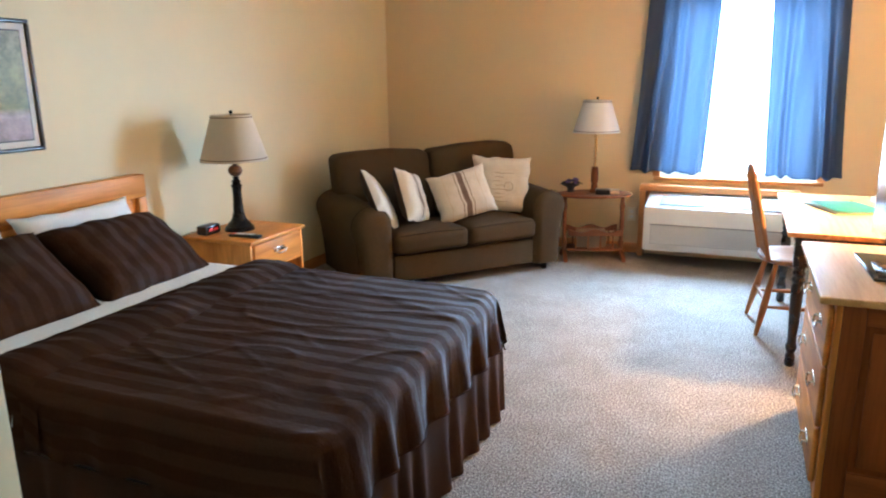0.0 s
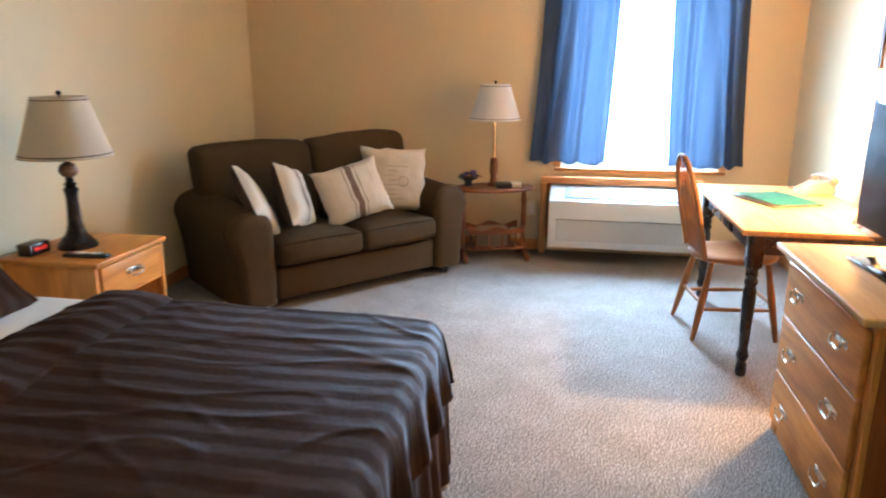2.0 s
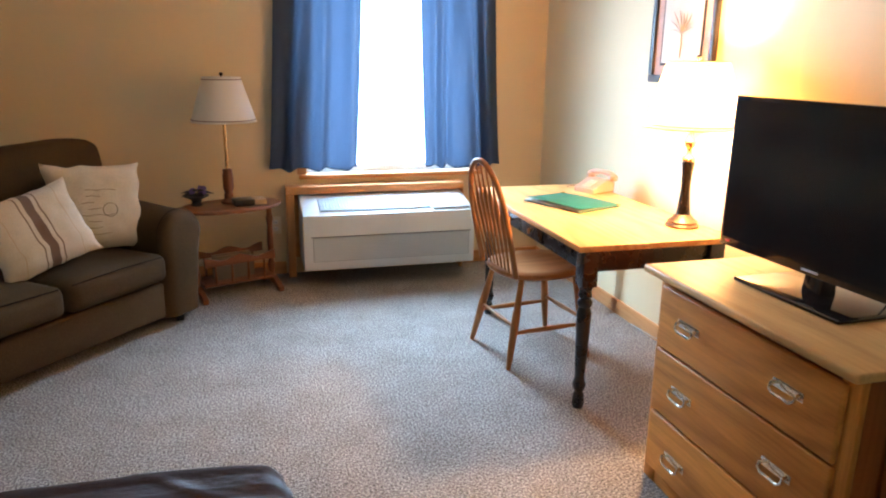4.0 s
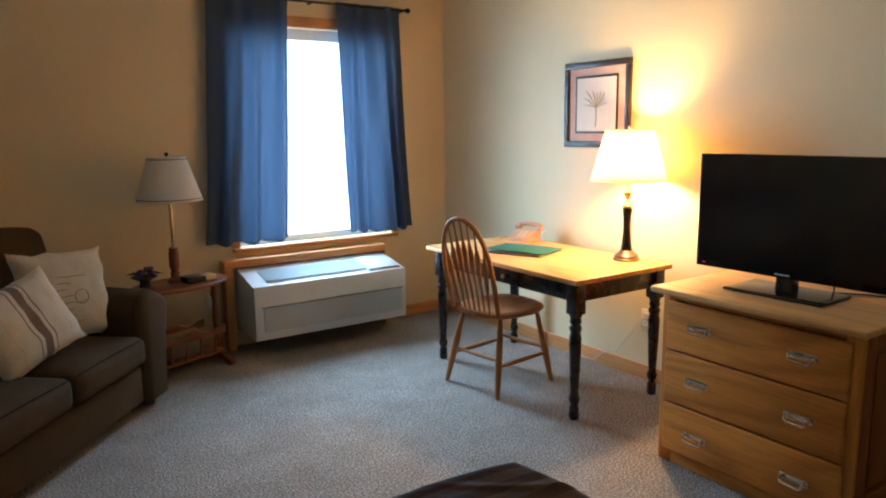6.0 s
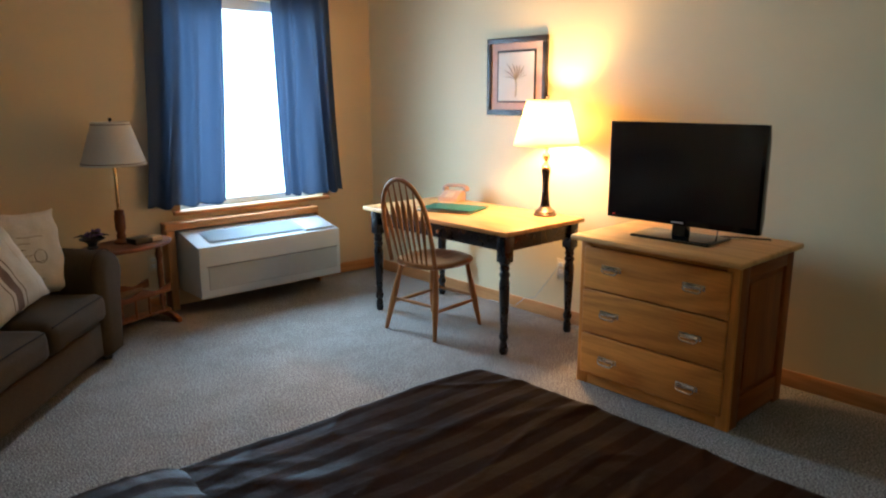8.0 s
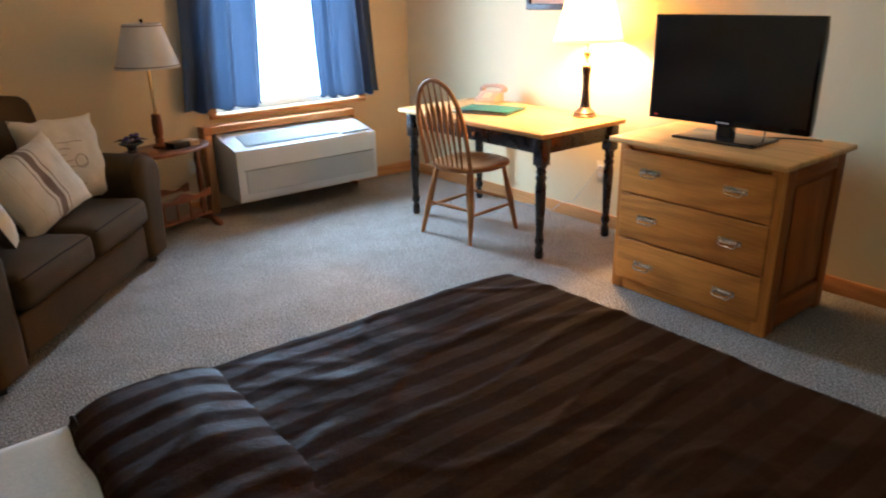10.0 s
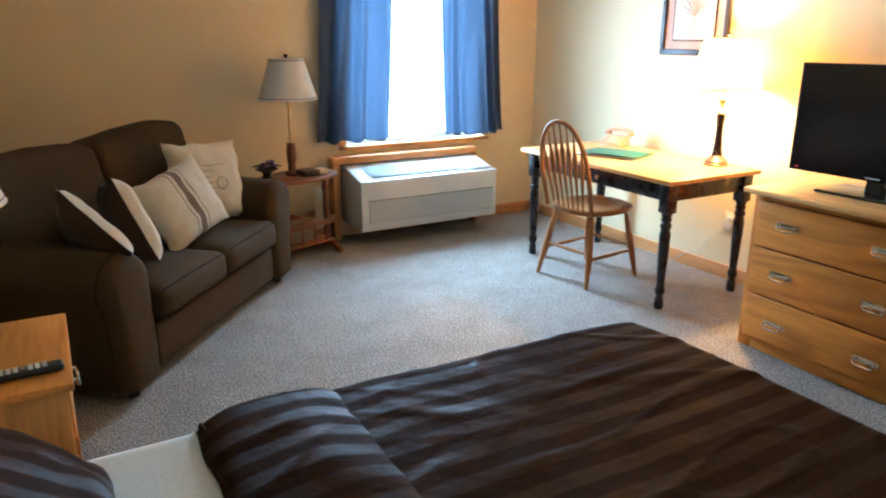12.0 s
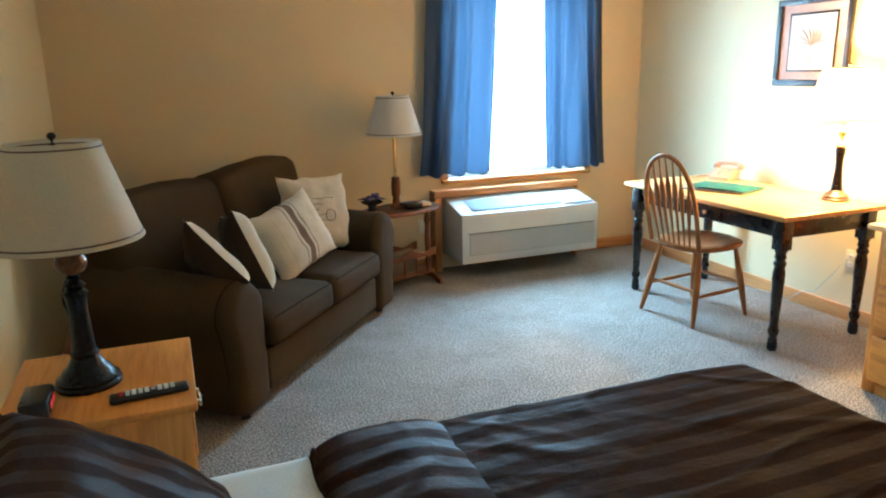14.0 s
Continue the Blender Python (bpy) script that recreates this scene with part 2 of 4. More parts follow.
BLACK_PAINT = plain("black_lacquer", (0.014, 0.013, 0.014), 0.28, vary=0.2, bump=0.05)
BRONZE = plain("dark_bronze", (0.011, 0.008, 0.007), 0.24, 0.0, vary=0.35, scale=30)
BRONZE.node_tree.nodes["Principled BSDF"].inputs["Specular IOR Level"].default_value = 0.28
AGED = plain("mottled_bronze_ball", (0.16, 0.075, 0.035), 0.3, 0.4, vary=0.5, scale=60)
BRONZE_FOOT = plain("antique_bronze", (0.10, 0.062, 0.040), 0.3, 0.3, vary=0.3, scale=40)
BOOK_EDGE = plain("tan_page_edges", (0.56, 0.40, 0.25), 0.7)
BROWN_PAPER = plain("brown_magazine_paper", (0.20, 0.13, 0.08), 0.55, vary=0.3, scale=25)
BRASS = plain("brass", (0.72, 0.50, 0.24), 0.25, 1.0, bump=0.03)
PEWTER = plain("aged_brass_pull", (0.74, 0.67, 0.55), 0.2, 1.0, vary=0.25, scale=60, bump=0.05)
PLASTIC_BLACK = plain("black_plastic", (0.012, 0.012, 0.013), 0.3, vary=0.1, bump=0.02)
GLOSS_BLACK = plain("glossy_black_plastic", (0.008, 0.008, 0.009), 0.08, vary=0.1, bump=0, spread=0.03)
SCREEN = plain("dark_screen", (0.006, 0.006, 0.007), 0.16, vary=0.05, bump=0, spread=0.02)
AC_WHITE = plain("off_white_enamel", (0.60, 0.63, 0.64), 0.42, vary=0.05, bump=0.05)
AC_GREY = plain("grey_louvre_plastic", (0.42, 0.45, 0.46), 0.5, vary=0.06, bump=0.05)
# grey plastic darkened for the shade inside outlet and grille
AC_DARK = plain("shaded_outlet_plastic", (0.30, 0.34, 0.36), 0.35, vary=0.1, bump=0.05)
VINYL = plain("white_vinyl", (0.80, 0.80, 0.78), 0.4, vary=0.03, bump=0.03)
IVORY = plain("ivory_plastic", (0.72, 0.64, 0.48), 0.4, vary=0.05, bump=0.03)
PHONE = plain("beige_phone_plastic", (0.56, 0.36, 0.25), 0.42, vary=0.05, bump=0.03)
GREEN = plain("green_leatherette", (0.012, 0.115, 0.085), 0.45, vary=0.12, grain=260, bump=0.3)
PAPER = plain("white_paper", (0.78, 0.77, 0.72), 0.8, vary=0.04, bump=0.05)
RED_LED = plain("red_display", (0.5, 0.02, 0.02), 0.3, bump=0)
GREY_PRINT = plain("grey_print", (0.55, 0.55, 0.55), 0.6, bump=0)
PURPLE = plain("purple_petals", (0.14, 0.10, 0.30), 0.7, vary=0.3)
DARKLEAF = plain("dark_leaves", (0.02, 0.025, 0.04), 0.6, vary=0.3)
FRAME_BLACK = plain("black_picture_frame", (0.022, 0.017, 0.015), 0.35, vary=0.25)
MAT_PINK = plain("dusty_pink_mat", (0.50, 0.34, 0.28), 0.8, vary=0.12, scale=14)
MAT_CREAM = plain("cream_mat", (0.66, 0.62, 0.55), 0.8, vary=0.05)
INK = plain("brown_print_ink", (0.15, 0.115, 0.08), 0.8)
INK_FAINT = plain("faint_grey_brown_ink", (0.42, 0.37, 0.30), 0.8)
COPPER_RIM = plain("brown_trim", (0.10, 0.045, 0.03), 0.6)
GLASS = nodes_of("window_glass")
GLASS[3].inputs["Transmission Weight"].default_value, GLASS[3].inputs["Roughness"].default_value, GLASS[3].inputs["IOR"].default_value = 1.0, 0.0, 1.45
GLASS = GLASS[0]


def led_material():
    m, n, l, p = nodes_of("red_glow")
    p.inputs["Base Color"].default_value = (0.4, 0.01, 0.01, 1)
    p.inputs["Emission Color"].default_value = (1, 0.05, 0.03, 1)
    p.inputs["Emission Strength"].default_value = 0.4
    return m


LED = led_material()


def landscape():
    """A print of a meadow: hazy green above, pale flowers below."""
    m, n, l, p = nodes_of("meadow_print")
    g = coords(n, l, kind="Object")
    sep = n.new("ShaderNodeSeparateXYZ")
    l.new(g, sep.inputs[0])
    mr = n.new("ShaderNodeMapRange")
    mr.inputs[1].default_value, mr.inputs[2].default_value = -0.245, 0.245
    l.new(sep.outputs[2], mr.inputs[0])
    base = ramp(n, l, mr.outputs[0], [(0.0, (0.26, 0.20, 0.22)), (0.22, (0.36, 0.30, 0.30)), (0.30, (0.16, 0.18, 0.06)), (0.6, (0.24, 0.26, 0.12)), (1.0, (0.20, 0.22, 0.16))])
    spots = ramp(n, l, noise_tex(n, l, g, 22, 5, 0.7), [(0.4, (0.55, 0.5, 0.5)), (0.65, (1.5, 1.4, 1.4))])
    l.new(mixed(n, l, base, spots, 0.7, "MULTIPLY"), p.inputs["Base Color"])
    p.inputs["Roughness"].default_value = 0.3
    return m


MEADOW = landscape()


# ---- mesh helpers ----
def rbox(x0, y0, z0, x1, y1, z1, bev=0.004, seg=2, bm=None):
    bm = bm or bmesh.new()
    made = bmesh.ops.create_cube(bm, size=1, matrix=Matrix.LocRotScale(((x0 + x1) / 2, (y0 + y1) / 2, (z0 + z1) / 2), None, (abs(x1 - x0), abs(y1 - y0), abs(z1 - z0))))
    if bev:
        edges = list({e for v in made["verts"] for e in v.link_edges})
        bmesh.ops.bevel(bm, geom=edges, offset=bev, segments=seg, affect="EDGES", profile=0.5)
    return bm


def lathe(profile, seg=28, cx=0.0, cy=0.0, bm=None, squash=1.0):
    bm = bm or bmesh.new()
    rings = []
    for r, z in profile:
        rings.append([bm.verts.new((cx + r * math.cos(2 * math.pi * i / seg), cy + squash * r * math.sin(2 * math.pi * i / seg), z)) for i in range(seg)])
    for a, b in zip(rings, rings[1:]):
        for i in range(seg):
            j = (i + 1) % seg
            bm.faces.new((a[i], a[j], b[j], b[i]))
    for ring, r in ((rings[0][::-1], profile[0][0]), (rings[-1], profile[-1][0])):
        if r > 1e-5:
            bm.faces.new(ring)
    bmesh.ops.remove_doubles(bm, verts=bm.verts, dist=1e-5)
    return bm


def tube(points, radius, seg=10, bm=None, flat=1.0):
    bm = bm or bmesh.new()
    points = [Vector(p) for p in points]
    rad = radius if isinstance(radius, list) else [radius] * len(points)
    rings = []
    side = None
    for i, p in enumerate(points):
        d = (points[min(i + 1, len(points) - 1)] - points[max(i - 1, 0)]).normalized()
        if side is None:
            side = d.orthogonal().normalized()
        side = (side - d * side.dot(d)).normalized()
        up = d.cross(side)
        rings.append([bm.verts.new(p + rad[i] * (math.cos(2 * math.pi * k / seg) * side + flat * math.sin(2 * math.pi * k / seg) * up)) for k in range(seg)])
    for a, b in zip(rings, rings[1:]):
        for k in range(seg):
            j = (k + 1) % seg
            bm.faces.new((a[k], a[j], b[j], b[k]))
    bm.faces.new(rings[0][::-1])
    bm.faces.new(rings[-1])
    return bm


def prism(outline, axis, a, b, bev=0.0, seg=2, bm=None):
    """A closed outline in the two other axes, pushed along axis from a to b."""
    bm = bm or bmesh.new()

    def at(p, q):
        return {0: (q, p[0], p[1]), 1: (p[0], q, p[1]), 2: (p[0], p[1], q)}[axis]
    lo, hi = [bm.verts.new(at(p, a)) for p in outline], [bm.verts.new(at(p, b)) for p in outline]
    n = len(outline)
    f1, f2 = bm.faces.new(lo[::-1]), bm.faces.new(hi)
    for i in range(n):
        bm.faces.new((lo[i], lo[(i + 1) % n], hi[(i + 1) % n], hi[i]))
    bmesh.ops.recalc_face_normals(bm, faces=bm.faces)
    if bev:
        bmesh.ops.bevel(bm, geom=list(set(f1.edges) | set(f2.edges)), offset=bev, segments=seg, affect="EDGES", profile=0.5)
    return bm


def grid_mesh(nu, nv, f, uvf=None, bm=None):
    """A sheet from f(u, v) with u and v in 0..1, with cloth coordinates."""
    bm = bm or bmesh.new()
    layer = bm.loops.layers.uv.verify()
    vs = [[bm.verts.new(f(i / nu, j / nv)) for j in range(nv + 1)] for i in range(nu + 1)]
    for i in range(nu):
        for j in range(nv):
            face = bm.faces.new((vs[i][j], vs[i + 1][j], vs[i + 1][j + 1], vs[i][j + 1]))
            for loop, (a, b) in zip(face.loops, ((i, j), (i + 1, j), (i + 1, j + 1), (i, j + 1))):
                loop[layer].uv = uvf(a / nu, b / nv) if uvf else (a / nu, b / nv)
    return bm


def cushion(w, h, t, n=18, puff=0.5, seed=0, uvscale=None):
    """A stuffed pillow in the x-z plane, w by h, its faces along y, with drawn-out corners."""
    bm = bmesh.new()
    for s in (-1, 1):
        def f(u, v, s=s):
            a, b = 2 * u - 1, 2 * v - 1
            pinch_a, pinch_b = 1 - 0.08 * (1 - b ** 4) * abs(a), 1 - 0.08 * (1 - a ** 4) * abs(b)
            d = max(0, (1 - a ** 4)) ** puff * max(0, (1 - b ** 4)) ** puff
            wob = 0.14 * noise.noise((a * 1.7 + seed, b * 1.7, s * 3.1 + seed)) + 0.10 * noise.noise((a * 5 + seed, b * 4, s + seed))
            dx, dz = 0.012 * noise.noise((b * 3, seed, 1)), 0.016 * noise.noise((a * 3, seed, 2)) * (abs(b) > 0.3)
            return (a * w / 2 * pinch_a + dx, s * t / 2 * d * (1 + wob), b * h / 2 * pinch_b + dz)
        grid_mesh(n, n, f, (lambda u, v: (u * uvscale[0], v * uvscale[1])) if uvscale else None, bm)
    bmesh.ops.remove_doubles(bm, verts=bm.verts, dist=1e-5)
    bmesh.ops.recalc_face_normals(bm, faces=bm.faces)
    return bm


def part(name, bm, material, parent=None, label="", angle=38, m=None):
    me = bpy.data.meshes.new(name)
    bm.to_mesh(me)
    bm.free()
    me.materials.append(material)
    me.shade_smooth()
    me.set_sharp_from_angle(angle=radians(angle))
    ob = new(name, me)
    if parent:
        ob.parent = parent
    if m:
        ob.matrix_local = m
    if label:
        ob["label"] = label
    return ob


def thing(name, m, label, category, group=""):
    ob = new(name)
    ob.empty_display_size = 0.1
    ob.matrix_world = m
    return tagged(ob, label, category, group)


def structure(name, bm, material, label, category):
    return tagged(part(name, bm, material), label, category, kind="structure")


# ---- structure ----
T = 0.2
structure("floor", rbox(XW - T, YS - T, -0.12, XE + T, YN + T, 0, 0), CARPET, "grey-brown loop pile carpet with fine rows", "floor")
structure("ceiling", rbox(XW - T, YS - T, CEIL, XE + T, YN + T, CEIL + 0.15, 0), CEILING, "white painted ceiling", "ceiling")
structure("wall_west", rbox(XW - T, YS - T, 0, XW, YN + T, CEIL, 0), WALL, "cream painted wall behind the bed", "wall")
structure("wall_east", rbox(XE, YS - T, 0, XE + T, YN + T, CEIL, 0), WALL, "cream painted wall behind desk and dresser", "wall")
structure("wall_south", rbox(XW, YS - T, 0, XE, YS, CEIL, 0), WALL, "cream painted wall at the entry", "wall")
bm = rbox(XW, YN, 0, WX0, YN + T, CEIL, 0)
rbox(WX1, YN, 0, XE, YN + T, CEIL, 0, bm=bm)
rbox(WX0, YN, 0, WX1, YN + T, WZ0, 0, bm=bm)
rbox(WX0, YN, WZ1, WX1, YN + T, CEIL, 0, bm=bm)
structure("wall_north", bm, NORTH_WALL, "tan wall with the window opening", "wall")
bm = rbox(XW, BY - 0.12, 0, BX, BY, CEIL, 0.003)
rbox(BX - 0.12, YS, 0, BX, BY - 0.12, CEIL, 0, bm=bm)
structure("wall_bathroom", bm, WALL, "cream painted wall corner beside the entry", "wall")


def base_run(name, x0, y0, x1, y1, material):
    bm = rbox(x0, y0, 0, x1, y1, 0.085, 0.004)
    return structure(name, bm, material, "varnished oak baseboard along the wall", "baseboard")


base_run("baseboard_east", XE - 0.014, YS, XE, YN - 0.015, TRIM[1])
base_run("baseboard_north_1", XW + 0.015, YN - 0.014, -0.515, YN, TRIM[0])
base_run("baseboard_north_2", 0.70, YN - 0.014, XE, YN, TRIM[0])
base_run("baseboard_west", XW, BY + 0.015, XW + 0.014, YN, TRIM[1])
base_run("baseboard_bathroom", XW, BY, BX, BY + 0.014, TRIM[0])

# window: vinyl frame, pane, oak stool and head casing
win = tagged(new("window_1"), "white vinyl window bright with daylight, oak trim", "window", kind="structure")
win.matrix_world = pose(0, 0, 0)
for name, b in (("window_frame", (WX0, YN + 0.07, WZ0, WX0 + 0.045, YN + 0.13, WZ1)), ("window_frame", (WX1 - 0.045, YN + 0.07, WZ0, WX1, YN + 0.13, WZ1)),
                ("window_frame", (WX0 + 0.045, YN + 0.07, WZ0, WX1 - 0.045, YN + 0.13, WZ0 + 0.045)), ("window_frame", (WX0 + 0.045, YN + 0.07, WZ1 - 0.07, WX1 - 0.045, YN + 0.13, WZ1))):
    part(name, rbox(*b, 0.004), VINYL, win)
pane = part("pane", rbox(WX0 + 0.045, YN + 0.095, WZ0 + 0.045, WX1 - 0.045, YN + 0.099, WZ1 - 0.07, 0), GLASS, win, "clear glass pane")
pane.visible_shadow = False
part("window_sill", rbox(WX0 - 0.05, YN - 0.035, WZ0 - 0.03, WX1 + 0.05, YN + 0.07, WZ0 - 0.002, 0.006), TRIM[0], win, "oak window stool")
part("head_casing", rbox(WX0 - 0.06, YN - 0.018, WZ1, WX1 + 0.06, YN - 0.001, WZ1 + 0.075, 0.004), TRIM[0], win, "oak head casing")
for x in (WX0 - 0.06, WX1):
    part("side_casing", rbox(x, YN - 0.016, WZ0, x + 0.06, YN - 0.001, WZ1 - 0.001, 0.004), TRIM[2], win, "oak side casing")


# ---- curtains ----
def curtain(label, top, bottom, z0, z1, seed, count):
    th = thing("curtain", pose(0, 0, 0), label, "curtain", "curtains at the window")

    def f(u, v):
        z = z0 + (z1 - z0) * v
        k = v ** 0.8
        x = (bottom[0] + (bottom[1] - bottom[0]) * u) * (1 - k) + (top[0] + (top[1] - top[0]) * u) * k
        ph = u * count + 0.9 * noise.noise((u * 3, v * 0.7, seed))
        y = 0.028 * math.sin(2 * math.pi * ph) * (0.55 + 0.45 * (1 - v)) + 0.02 * noise.noise((u * 5, v * 2.2, seed + 5))
        if v > 0.965:
            y *= 0.5
        dz = 0.012 * math.sin(2 * math.pi * ph + 1) * (1 - v) + 0.010 * noise.noise((u * 4, 0, seed)) * (1 - v)
        return (x, 6.245 + y, z + dz)
    part("panel", grid_mesh(84, 46, f), CURTAIN, th, "blue cloth panel", 80)

    part("hem", tube([f(i / 84, 0.0) for i in range(85)], 0.004, 6), CURTAIN, th, "stitched lower hem")
    return th


curtain("blue cloth curtain hanging from a dark rod", (-0.50, 0.035), (-0.60, -0.035), 0.712, 2.30, 1.0, 3.3)
curtain("blue cloth curtain drawn aside from the window", (0.372, 0.885), (0.43, 0.965), 0.708, 2.30, 7.3, 3.1)
rod = thing("curtain_rod", pose(0, 0, 0), "thin dark metal curtain rod above the window", "curtain rod")
part("rod", tube([(-0.56, 6.245, 2.285), (0.95, 6.245, 2.285)], 0.009), BRONZE, rod)
for x in (-0.56, 0.95):
    part("finial", lathe([(0, -0.02), (0.014, -0.015), (0.02, 0), (0.014, 0.015), (0, 0.02)], 14), BRONZE, rod, m=pose(x, 6.245, 2.285, 0, 90))
for x in (-0.52, 0.20, 0.91):
    part("bracket", rbox(x - 0.006, 6.25, 2.272, x + 0.006, YN - 0.001, 2.284, 0.002), BRONZE, rod)

# ---- air conditioner in its oak surround ----
sur = thing("oak_surround", pose(0, 0, 0), "oak board surround behind the air conditioner", "wood trim")
part("board", rbox(-0.505, 6.20, 0.555, 0.69, YN - 0.002, 0.605, 0.004), TRIM[0], sur)
part("board", rbox(-0.505, 6.20, 0.0, -0.455, YN - 0.002, 0.553, 0.004), TRIM[2], sur)
part("board", rbox(0.675, 6.20, 0.0, 0.69, YN - 0.002, 0.553, 0.004), TRIM[2], sur)
part("back_board", rbox(-0.453, 6.27, 0.12, 0.673, YN - 0.002, 0.553, 0.002), TRIM[0], sur)
ac = thing("air_conditioner", pose(0, 0, 0), "off-white through-wall air conditioner under the window", "air conditioner")
AX0, AX1, AY, AZ0, AZF, AZB = -0.424, 0.672, 5.89, 0.13, 0.478, 0.543
part("body", prism([(AY + 0.012, AZ0), (6.2695, AZ0), (6.2695, AZB), (6.20, AZB), (AY + 0.012, AZF - 0.004)], 0, AX0, AX1, 0.006), AC_WHITE, ac)
slope = math.degrees(math.atan2(AZB - AZF, 6.20 - AY))
fp = part("front_panel", rbox(AX0, AY, AZ0, AX1, AY + 0.012, AZF, 0.004), AC_WHITE, ac, "front cover")
gx0, gx1, gz0, gz1 = AX0 + 0.055, AX1 - 0.035, AZ0 + 0.055, AZ0 + 0.205
part("intake_grille", rbox(gx0, AY - 0.003, gz0, gx1, AY - 0.0005, gz1, 0.001), AC_DARK, fp, "intake grille")
for i in range(15):
    z = gz0 + 0.006 + i * 0.0096
    part("slat", rbox(gx0 + 0.006, AY - 0.008, z, gx1 - 0.006, AY - 0.0035, z + 0.0052, 0), AC_WHITE, fp)
# raised black strip drawn for the shade of a groove
part("groove_shade", rbox(gx0 - 0.01, AY - 0.002, gz1 + 0.004, gx1 + 0.01, AY - 0.0003, gz1 + 0.009, 0), PLASTIC_BLACK, fp)
top_pose = pose((AX0 + AX1) / 2, AY + 0.012, AZF + 0.0005, slope, 0, 0)
part("outlet_grille", rbox(-0.44, 0.05, 0.0, 0.27, 0.245, 0.004, 0.002), AC_DARK, ac, "grey air outlet", m=top_pose)
for i in range(36):
    x = -0.43 + i * 0.0195
    part("louvre", rbox(x, 0.055, 0.0045, x + 0.007, 0.24, 0.010, 0), AC_DARK, ac, m=top_pose)
# darker plate under the flap paints the shaded gap around it
part("flap_gap_shade", rbox(0.279, 0.024, 0.0, 0.526, 0.266, 0.0035, 0), AC_DARK, ac, m=top_pose)
part("control_cover", rbox(0.285, 0.03, 0.0, 0.52, 0.26, 0.010, 0.004), AC_WHITE, ac, "control flap", m=top_pose)
part("latch", rbox(0.385, 0.022, 0.004, 0.42, 0.032, 0.013, 0.002), AC_GREY, ac, m=top_pose)


def outlet(m, label):
    th = thing("wall_outlet", m, label, "outlet")
    part("plate", rbox(-0.036, -0.006, -0.058, 0.036, 0, 0.058, 0.003), IVORY, th)
    for z in (-0.022, 0.022):
        s = part("socket", rbox(-0.016, -0.009, z - 0.014, 0.016, -0.006, z + 0.014, 0.004), VINYL, th)
        for x in (-0.006, 0.006):
            part("slot", rbox(x - 0.001, -0.0098, z - 0.004, x + 0.001, -0.0092, z + 0.005, 0), PLASTIC_BLACK, s)
    return th


outlet(pose(-0.575, YN, 0.335), "ivory wall outlet beside the air conditioner")
outlet(pose(XE, 4.27, 0.355, 0, 0, -90), "ivory wall outlet under the desk")


# ---- bed ----
BY0, BY1, BFX, BTOP = 1.56, 3.06, -0.668, 0.566
bed = thing("bed", pose(0, 0, 0), "queen bed with oak panelled headboard and brown skirt", "bed")
part("mattress", rbox(-2.76, BY0 + 0.06, 0.27, BFX - 0.09, BY1 - 0.06, BTOP - 0.012, 0.06, 4), SHEET, bed, "white mattress")
part("box_spring", rbox(-2.76, BY0 + 0.06, 0.07, BFX - 0.08, BY1 - 0.06, 0.268, 0.02), SKIRT, bed)
for x in (-2.6, -0.9):
    for y in (BY0 + 0.12, BY1 - 0.12):
        part("leg", rbox(x - 0.025, y - 0.025, 0, x + 0.025, y + 0.025, 0.07, 0.004), PLASTIC_BLACK, bed)
HY0, HY1, HX = 1.44, 3.17, -2.80
hb = part("headboard", rbox(-2.858, HY0 + 0.05, 0.30, -2.825, HY1 - 0.05, 0.97, 0.002), OAK[1], bed, "oak headboard with raised panels")
part("top_rail", rbox(-2.862, HY0, 0.865, HX, HY1, 0.99, 0.006), OAK[1], hb)
part("lower_rail", rbox(-2.862, HY0 + 0.062, 0.42, HX, HY1 - 0.062, 0.50, 0.004), OAK[1], hb)
for y in (HY0, HY1 - 0.06):
    part("post", rbox(-2.862, y, 0, HX, y + 0.06, 0.864, 0.005), OAK[2], hb)
inner = HY1 - HY0 - 0.12
for i in range(3):
    y0 = HY0 + 0.06 + i * inner / 3
    if i:
        part("stile", rbox(-2.855, y0 - 0.028, 0.502, HX - 0.002, y0 + 0.028, 0.863, 0.004), OAK[2], hb)
    part("raised_panel", rbox(-2.85, y0 + 0.055, 0.535, -2.806, y0 + inner / 3 - 0.055, 0.835, 0.02, 1), OAK[1], hb)


def skirt_run(name, a, b, out, seed):
    a, b, out = Vector(a), Vector(b), Vector(out)
    length = (b - a).length

    def f(u, v):
        fold = 0.016 * math.sin(2 * math.pi * (u * length / 0.15 + 0.7 * noise.noise((u * length * 4, seed, 0)))) * (1 - 0.8 * v)
        p = a + (b - a) * u + out * (fold + 0.015 * (1 - v))
        return (p.x, p.y, 0.006 + 0.33 * v)
    part(name, grid_mesh(int(length / 0.012), 5, f), SKIRT, bed, "gathered brown bed skirt", 80)


skirt_run("skirt", (BFX - 0.01, BY0, 0), (BFX - 0.01, BY1, 0), (1, 0, 0), 1)
skirt_run("skirt", (-2.76, BY1 - 0.02, 0), (BFX - 0.01, BY1 - 0.02, 0), (0, 1, 0), 2)
skirt_run("skirt", (-2.76, BY0 + 0.02, 0), (BFX - 0.01, BY0 + 0.02, 0), (0, -1, 0), 3)


def over(d, r=0.055):
    """How far out and down cloth lies that runs d past an edge with a rounded top."""
    if d <= 0:
        return 0.0, 0.0
    if d < r * math.pi / 2:
        a = d / r
        return r * math.sin(a), r * (1 - math.cos(a))
    return r, r + d - r * math.pi / 2


